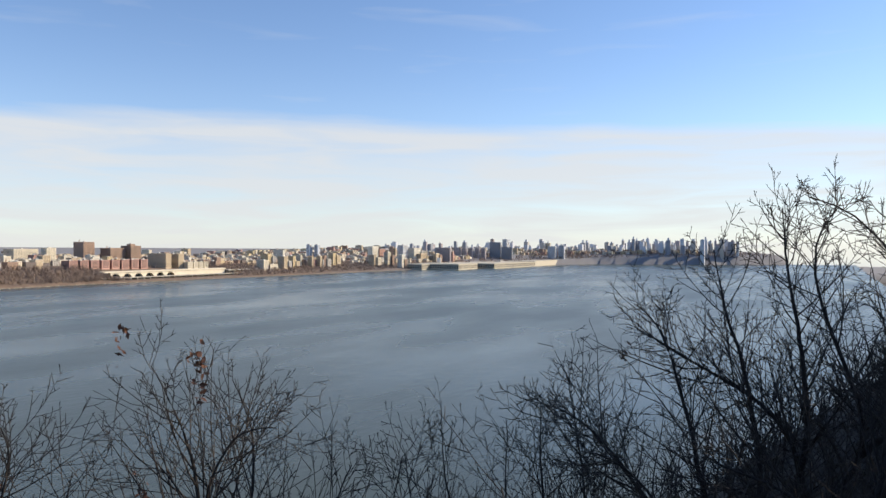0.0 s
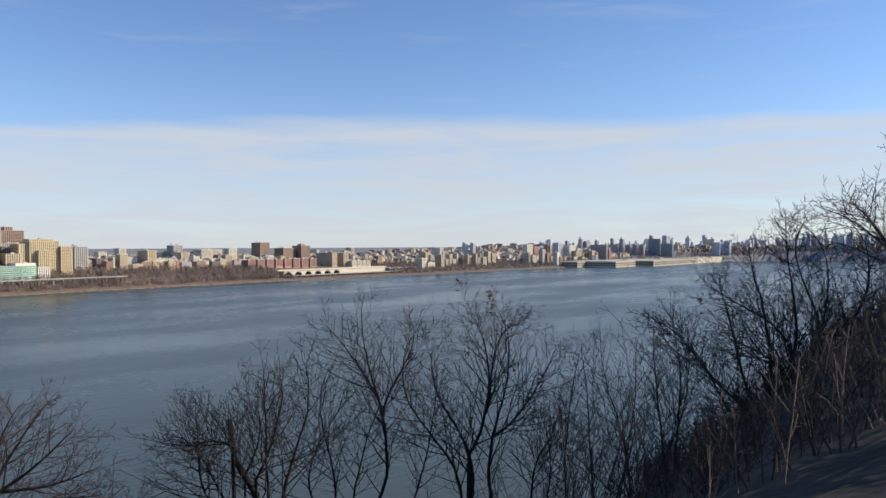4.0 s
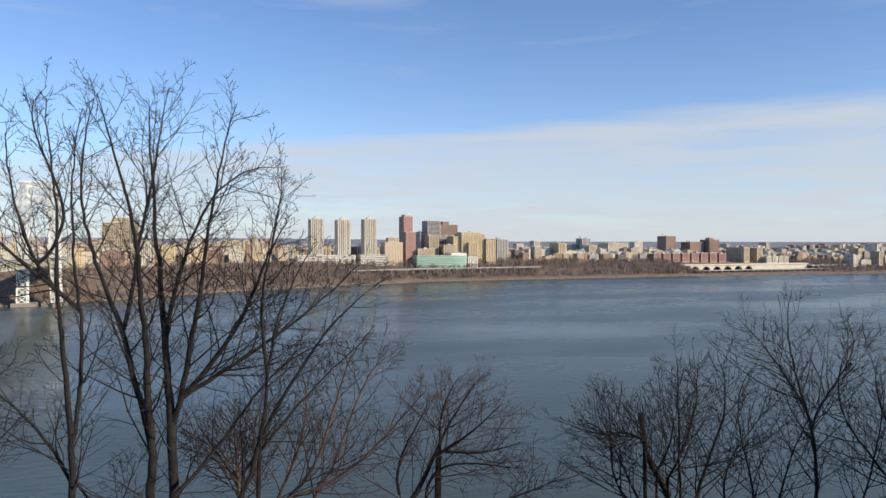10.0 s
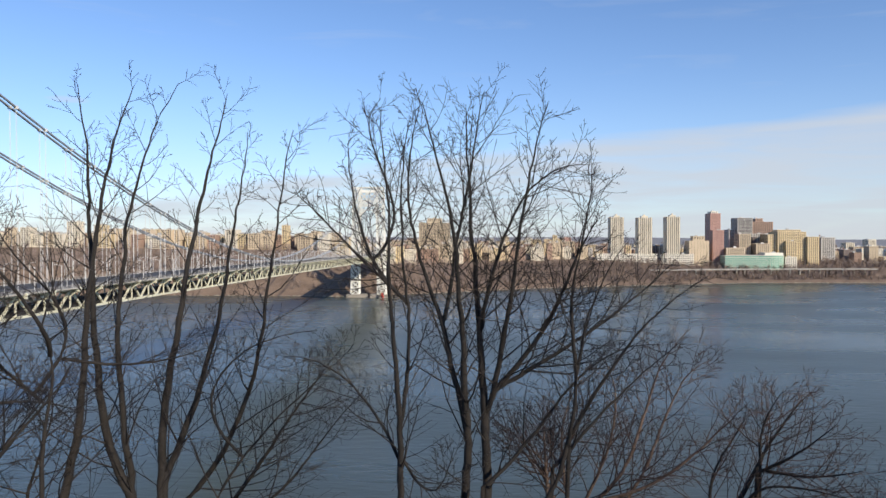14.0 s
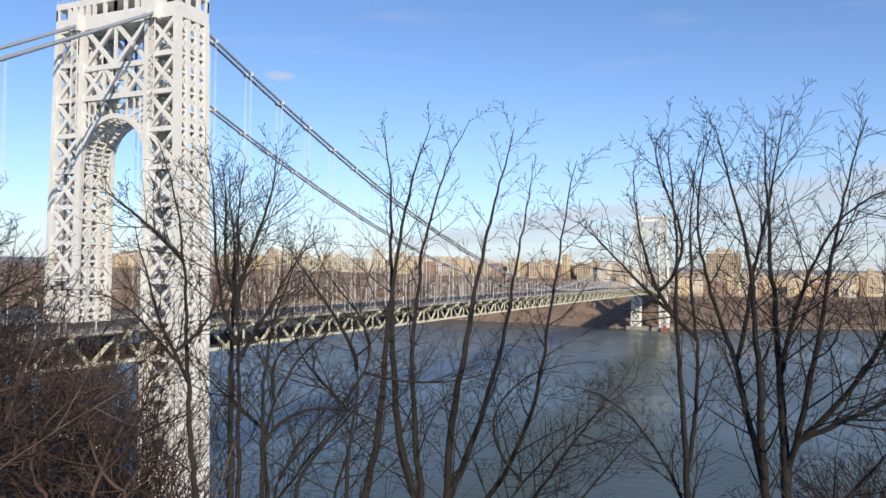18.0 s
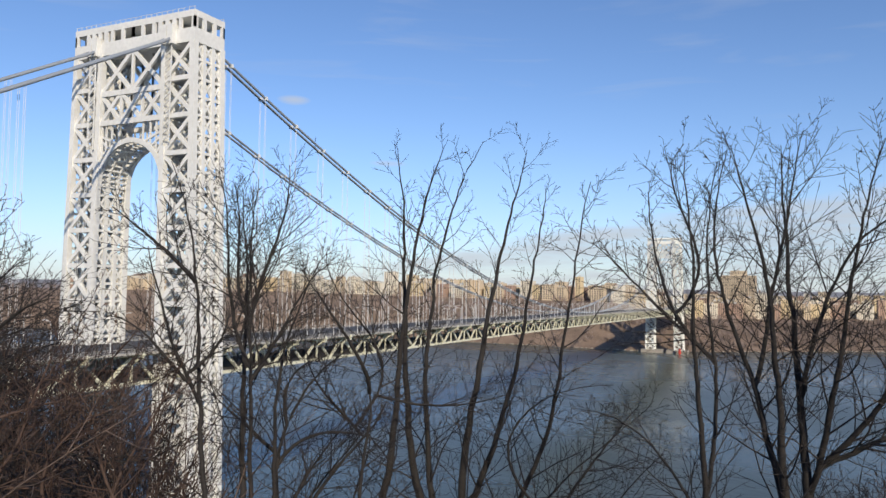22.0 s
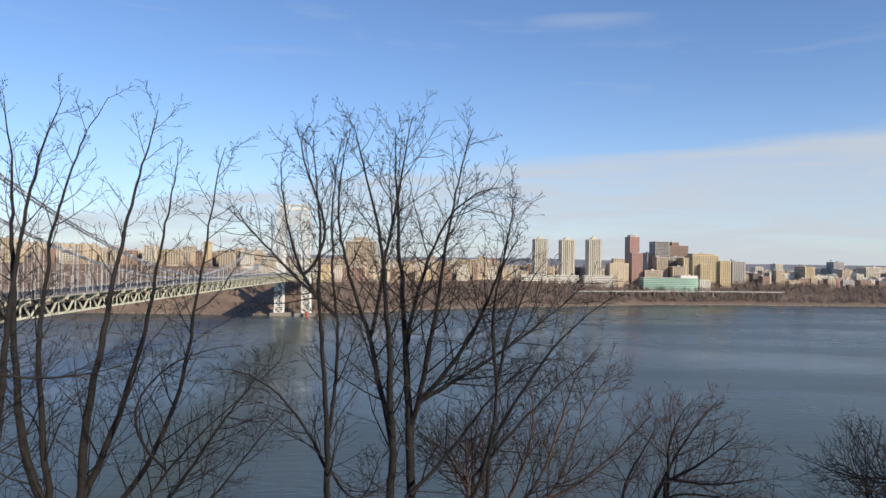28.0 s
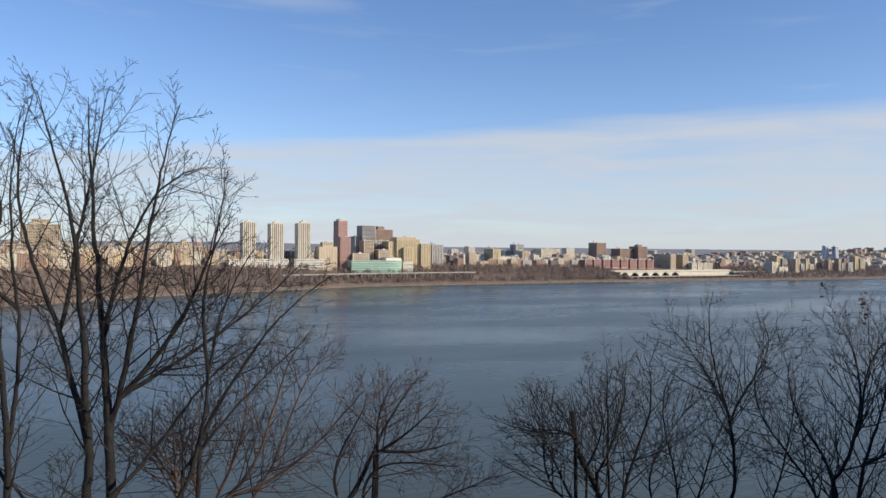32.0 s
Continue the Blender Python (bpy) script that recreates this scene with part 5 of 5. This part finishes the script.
bare_tree('bare_shrub', 'low spreading shrub with thin dark branches', 36, grown(12,
    (0.032, 36.5, -15.9, 36.3, -10.1, 34.6, -6.7, 32.1, -5.1, 29.3, -3.5),
    (0.03, 34.4, -15.9, 31.9, -12.5, 29.8, -10.1, 28.4, -7.3),
    (0.026, 38.6, -8.8, 35.5, -6.4, 33, -5.1),
    (0.026, 38.9, -13, 35.1, -11.3, 30.4, -11, 27.8, -12.1),
    (0.03, 30.8, -15.9, 30.5, -11.6, 30, -9.4, 30.5, -7, 31.5, -4.5),
    (0.026, 35.9, -15.9, 32.9, -11.3, 29.8, -8.2),
    (0.028, 29.2, -7.6, 32.1, -3.9, 34.7, -0.1, 35.9, 2.1),
    (0.024, 38.2, -11.8, 40.4, -8.8, 42.2, -7),
), count=13, reach=1.3, thin=0.0048, group=TREES)
bare_tree('bare_tree', 'thin arching leafless sapling', 25, grown(9,
    (0.03, 41.1, -15.7, 41.5, -9.8, 41.9, -6, 42.2, 0.5, 43.1, 5.1, 44.5, 9.2),
    (0.018, 41.6, -8.3, 42.8, -6.3, 43.9, -3.5, 44.9, 0.1, 45.6, 3),
    (0.022, 42.1, -0.3, 44, 1.7, 46.3, 3.7, 48.3, 5.3),
    (0.018, 42.5, -7.5, 44.1, -5.2, 46.1, -3.2, 48.3, -2.2),
    (0.018, 41.9, -6.3, 40.3, -3.7, 39.9, -1.1),
), count=16, reach=0.8, thin=0.0042, group=TREES)
bare_tree('bare_tree', 'tangled leafless tree with crooked dark branches', 26, grown(10,
    (0.034, 58.5, -3.8, 57.8, -0.8, 57, 2.5, 55.7, 5.2),
    (0.036, 56.7, -7.3, 56.1, -2.9, 54.7, -0.5, 52.5, 1.7),
    (0.028, 58.6, -1.7, 57.7, 1.8, 57.6, 4.6, 58.1, 7.1),
    (0.028, 57.2, -5.9, 55.2, -4.1, 53.1, -2.2, 50.4, -1),
    (0.03, 58.1, -9, 55.7, -6.7, 52.8, -4.9, 49.9, -3.9),
    (0.03, 58.1, -13, 55.7, -12.4, 54.1, -10.7, 52.2, -8.9, 50.5, -8.1),
    (0.026, 53.1, -13, 49.1, -11.5, 45.8, -12.1, 43.4, -11.3),
), count=25, reach=1.1, thin=0.0048, group=TREES)
bare_tree('bare_shrub', 'tangled shrub with tan sunlit branches', 37, grown(9,
    (0.02, 56.8, -14.4, 54, -13, 50.7, -13.5, 46.7, -14.4),
    (0.02, 50.4, -15.1, 51.2, -12.5, 49.2, -9.6, 45.9, -8.2),
    (0.018, 47.6, -15.3, 45.8, -11.2, 44, -7.8, 42.8, -5.2),
    (0.018, 55.2, -14.6, 53.2, -11.2, 51.4, -6.1, 49.9, -3.2),
    (0.018, 45.7, -15.4, 48, -11.1, 49.3, -7.6, 52.1, -6.1),
    (0.022, 58.2, -10.8, 55.2, -9.2, 53.1, -9.1, 49.7, -7.6, 46, -7.2),
), count=16, reach=0.9, thin=0.0045, twig_mat=TWIG_BROWN, bark=TWIG_BROWN, group=TREES)
bare_tree('bare_shrub', 'tall shrub with reddish-brown winter twigs', 27, grown(14,
    (0.0375, -4.8, -19.1, -4.6, -16.4, -4.3, -11.9),
    (0.0345, -8.1, -19.1, -10.7, -15.7, -11.7, -11.7, -13.8, -8.1, -15.3, -6.2),
    (0.0345, -8.7, -18.9, -13.2, -16.9, -16.8, -13.6, -19.4, -11),
    (0.03, -5.2, -18.9, -3.5, -16, -2.1, -14.5, -0.8, -13.8),
    (0.03, -7.5, -19.1, -9, -15.6, -9.6, -12.2, -8.7, -8),
    (0.03, -10.1, -19.3, -11.6, -15.7, -13.8, -13.2, -14.7, -9.1, -16.9, -8.8),
    (0.027, -6.3, -19, -5.8, -15.3, -6.6, -11.7, -7.5, -10.3),
), twig_mat=TWIG_BROWN, bark=TWIG_RED, count=27, reach=1.4, thin=0.0062, group=TREES)
bare_tree('bare_tree', 'leafless tree with spreading brown branches', 28, grown(20,
    (0.075, -17.3, -19.9, -18.4, -17.7, -19.6, -16.1, -20.6, -13.6, -23.8, -9.6),
    (0.045, -19.6, -16.3, -22.8, -14.2, -25.1, -12),
    (0.0413, -19.8, -16, -23.7, -16, -26.8, -15.1),
    (0.045, -17, -19.9, -16.8, -16.5, -18.4, -13.6, -19.1, -11),
    (0.0413, -18.7, -19.6, -19.9, -17.4, -23.7, -17.1, -27.1, -17.2),
    (0.0338, -23.4, -20, -26.5, -18.8, -29.6, -17.6),
    (0.0338, -19.8, -15.1, -20.1, -12.8, -21.5, -10.1),
), count=19, reach=2.0, thin=0.0075, twig_mat=TWIG_BROWN, group=TREES)
bare_tree('bare_snag', 'broken dead trunk with a blackened stub among twigs', 29, grown(20,
    (-0.105, -37.1, -19.2, -36.1, -17, -35.3, -15.4, -35, -14, -34.9, -12.6),
    (0.05, -35.2, -14.8, -33.7, -14.3, -32, -14.6),
    (0.05, -38.8, -19.2, -39.8, -15.9, -40.1, -13.6, -40.9, -10.2, -40.1, -7.9),
    (0.036, -37.8, -19.2, -37.7, -14.1, -37.6, -10.3, -37.4, -8.4),
    (0.034, -35.1, -19.2, -33.4, -16.3, -31.5, -13.9, -30.3, -13.9),
    (0.034, -36.9, -17.2, -38.3, -14.1, -38.9, -10.8, -38.6, -9.8),
    (0.034, -34.4, -19.2, -32.7, -15.8, -32.5, -12.6, -32, -11.4),
    (0.03, -36.1, -16.8, -37.1, -14.1, -36.9, -11.3),
), count=27, reach=2.0, thin=0.0072, rise=0.15, group=TREES)
bare_tree('bare_tree', 'leafless tree with a few brown leaf clumps at its tips', 30, grown(22,
    (0.0684, -53.2, -19.1, -53.1, -15.7, -52.2, -14.4, -51, -12.6, -50.6, -10.8, -50.3, -6.8),
    (0.0504, -53.1, -15.9, -54.1, -12.9, -54.7, -9.7, -53.8, -6.9, -52.4, -3.4),
    (0.054, -54.8, -18.8, -55, -14.6, -55.7, -10.8, -56.3, -8.5, -54.9, -3.8),
    (0.0324, -55, -14.6, -56.7, -13.4, -58.9, -10.1, -60.1, -7.3),
    (0.0432, -52.5, -19.2, -51, -15.3, -48.4, -11.3, -49.2, -5.3),
    (0.0288, -54, -12.9, -54.9, -10.6, -56.1, -6.6, -57.9, -6.1),
    (0.0288, -57.9, -18.5, -58.7, -15.7, -60.4, -13.6),
), leaves=[S(-52.2, -3.1, 22.0), S(-54.7, -3.8, 22.0), S(-54.8, -4.5, 22.0), S(-48.6, -8.5, 22.0), S(-52.9, -8.6, 22.0), S(-56.6, -9.2, 22.0), S(-58.7, -10.2, 22.0)], count=30, reach=2.5, thin=0.0072, rise=0.15, group=TREES)
bare_tree('bare_tree', 'slender leafless tree with upright forked stems', 38, grown(22,
    (0.0504, -46.1, -19.1, -45.9, -12.6, -45.3, -9.8, -44.6, -5.5, -45.3, -2.8),
    (0.0288, -45.8, -12.1, -44, -8.6, -41.3, -5.3),
    (0.0324, -46.3, -14.6, -47.5, -10.7, -48.7, -8.3, -48.5, -5),
    (0.0288, -44.1, -19.1, -45.6, -14, -47.3, -9.8),
    (0.0288, -42.7, -19.2, -42.2, -15, -41.8, -11.3, -42.8, -8.7),
    (0.0259, -41.2, -19.2, -41.5, -15, -43.7, -11.9, -44.7, -10.8),
    (0.0259, -48.9, -18.9, -50.3, -13.8, -50.8, -8.5),
), count=27, reach=2.2, thin=0.0072, rise=0.15, group=TREES)
bare_tree('bare_tree', 'thicket of slender leafless stems on the slope', 31, grown(25,
    (0.0374, -65.1, -19.5, -64.7, -14.3, -63.7, -10.7, -62.9, -6.1),
    (0.036, -67.7, -15.5, -67.1, -10.6, -66.9, -4.6),
    (0.036, -68.5, -14.8, -68.7, -9.1, -68.1, -4.2),
    (0.0302, -62.5, -19.6, -62.1, -12.2, -61.5, -6.5),
    (0.0288, -60.4, -19.7, -60.7, -12.6, -61.8, -6.7),
    (0.0288, -64, -19.5, -65.5, -12.5, -65.7, -5.2),
    (0.0288, -66.6, -17.7, -69.1, -11.2, -69.4, -4.7),
    (0.0259, -58.7, -19.8, -59.1, -14.5, -57.6, -10.9),
), leaves=[S(-70.2, -4.2, 25.0)], count=32, reach=2.4, thin=0.0078, rise=0.15, group=TREES)
bare_tree('bare_tree', 'broad dark leafless tree rising from the hillside', 32, grown(24,
    (0.054, -74.3, -12.3, -72.7, -7.2, -71.5, -3.2, -70.5, -2),
    (0.054, -75, -11.6, -74.7, -6.7, -74, -3.2, -73.3, 0.9),
    (0.054, -76.3, -11.5, -76.4, -5.6, -75.9, -1, -75.9, 2.3),
    (0.0432, -76.8, -10.8, -77.5, -4.2, -76.6, 0.4, -77.5, 1.9),
    (0.0396, -77.2, -10.4, -74.8, -5.7, -72.2, -4.1, -70.4, -2.7),
    (0.036, -73.3, -12.4, -70.5, -9, -68.4, -6.6, -65.8, -5.2),
    (0.0504, -81, -8.4, -80.7, -3.7, -80.9, -0.7, -79.7, 1.7),
), count=41, reach=2.1, thin=0.0078, group=TREES)
bare_tree('bare_tree', 'dark leafless tree leaning out over the hillside', 39, grown(22,
    (0.0396, -73.8, -13.1, -71.2, -10.1, -69.4, -7.6, -67.7, -7),
    (0.0432, -80.8, -8.1, -78.6, -3.1, -77.7, 0.4, -75.3, 2.2),
    (0.0396, -79.1, -9.9, -78.5, -5.5, -79.3, -4.1),
    (0.036, -82.4, -7.7, -83, -4, -82.1, -0.7, -82.4, 1.3),
    (0.0324, -77.2, -11.4, -75.6, -8.8, -73.6, -7.5, -71.2, -6.5),
    (0.036, -83.3, -7.9, -83.9, -4.6, -84.2, -2.3),
), count=38, reach=2.0, thin=0.0075, group=TREES)
bare_tree('bare_tree', 'old leafless tree reaching out with crooked branches', 33, grown(15,
    (0.14, -104, -24, -103, -6, -102, 6, -103, 16),
    (0.06, -103, -4, -85.5, -3.7, -84.2, -1.8, -82.1, 0.4, -80.3, 1.4, -77.3, 2.9),
    (0.045, -103, -4, -85.5, -3.6, -84.2, -2.2, -81.8, -1.2, -79.7, 0, -77.8, 0.4),
    (0.04, -102, 1, -85.5, 1.1, -84.2, 1.9, -82.9, 2.2, -82.3, 3.4),
    (0.032, -102, 4, -85.5, 2.7, -84, 3.8, -83.1, 4.8),
    (0.032, -102, 6, -85.5, 4.3, -84.2, 5.2, -83, 5.8, -82.2, 6.3),
    (0.028, -82.1, 0.4, -80.9, 1.9, -80, 2.9),
    (0.04, -103, -8, -85.6, -6.2, -83.3, -4.6, -81.5, -3.7, -80, -3.1),
), count=23, reach=1.1, rise=0.03, group=TREES)


def brush(name, label, seed, b0, b1, d0, d1, count, height, mat, lean=0.25, group=""):
    """A patch of low leafless undergrowth on the slope: single stalks with side twigs."""
    r = np.random.RandomState(seed)
    lines = []
    for _ in range(count):
        p = foot(r.uniform(b0, b1), d0 + (d1 - d0) * r.rand(), 0.1)
        h = height * r.uniform(0.45, 1.15)
        q = limb(r, p, p + np.array([r.normal(0, lean) * h, r.normal(0, lean) * h, h * (1.1 - 0.5 * lean)]), 0.06, 7)
        rr = np.linspace(0.016, 0.006, 7)
        lines.append((q, rr))
        shoots(r, q, rr, lines, 8, h * 0.5, 0.10, 1, 0.007, 0.15)
    return tagged(link_tubes(name, lines, mat, None, 3), label, "undergrowth", group, kind="stuff")


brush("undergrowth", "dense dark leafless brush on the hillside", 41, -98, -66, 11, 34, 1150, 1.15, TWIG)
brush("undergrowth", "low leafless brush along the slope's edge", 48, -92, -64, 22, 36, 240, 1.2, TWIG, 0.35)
brush("undergrowth", "dry pale stalks on the hillside", 42, -98, -70, 9, 18, 34, 1.6, TWIG_RED)
brush("undergrowth", "tangled dark brush below the look-out", 43, 41, 66, 10, 26, 190, 3.0, TWIG, 0.45)
brush("undergrowth", "brown leafless brush below the bridge", 49, 42, 56, 10, 18, 110, 3.5, TWIG_BROWN, 0.45)
brush("undergrowth", "tangled tan stalks below the look-out", 46, 43, 68, 9, 22, 70, 2.4, TWIG_RED, 0.5)
brush("undergrowth", "dark leafless brush over the spur", 47, 45, 63, 15, 30, 140, 2.4, TWIG, 0.45)
brush("undergrowth", "leafless brush on the slope", 44, -68, -40, 17, 34, 200, 4.0, TWIG)
brush("undergrowth", "leafless brush on the slope", 45, -20, 41, 11, 22, 120, 3.8, TWIG)
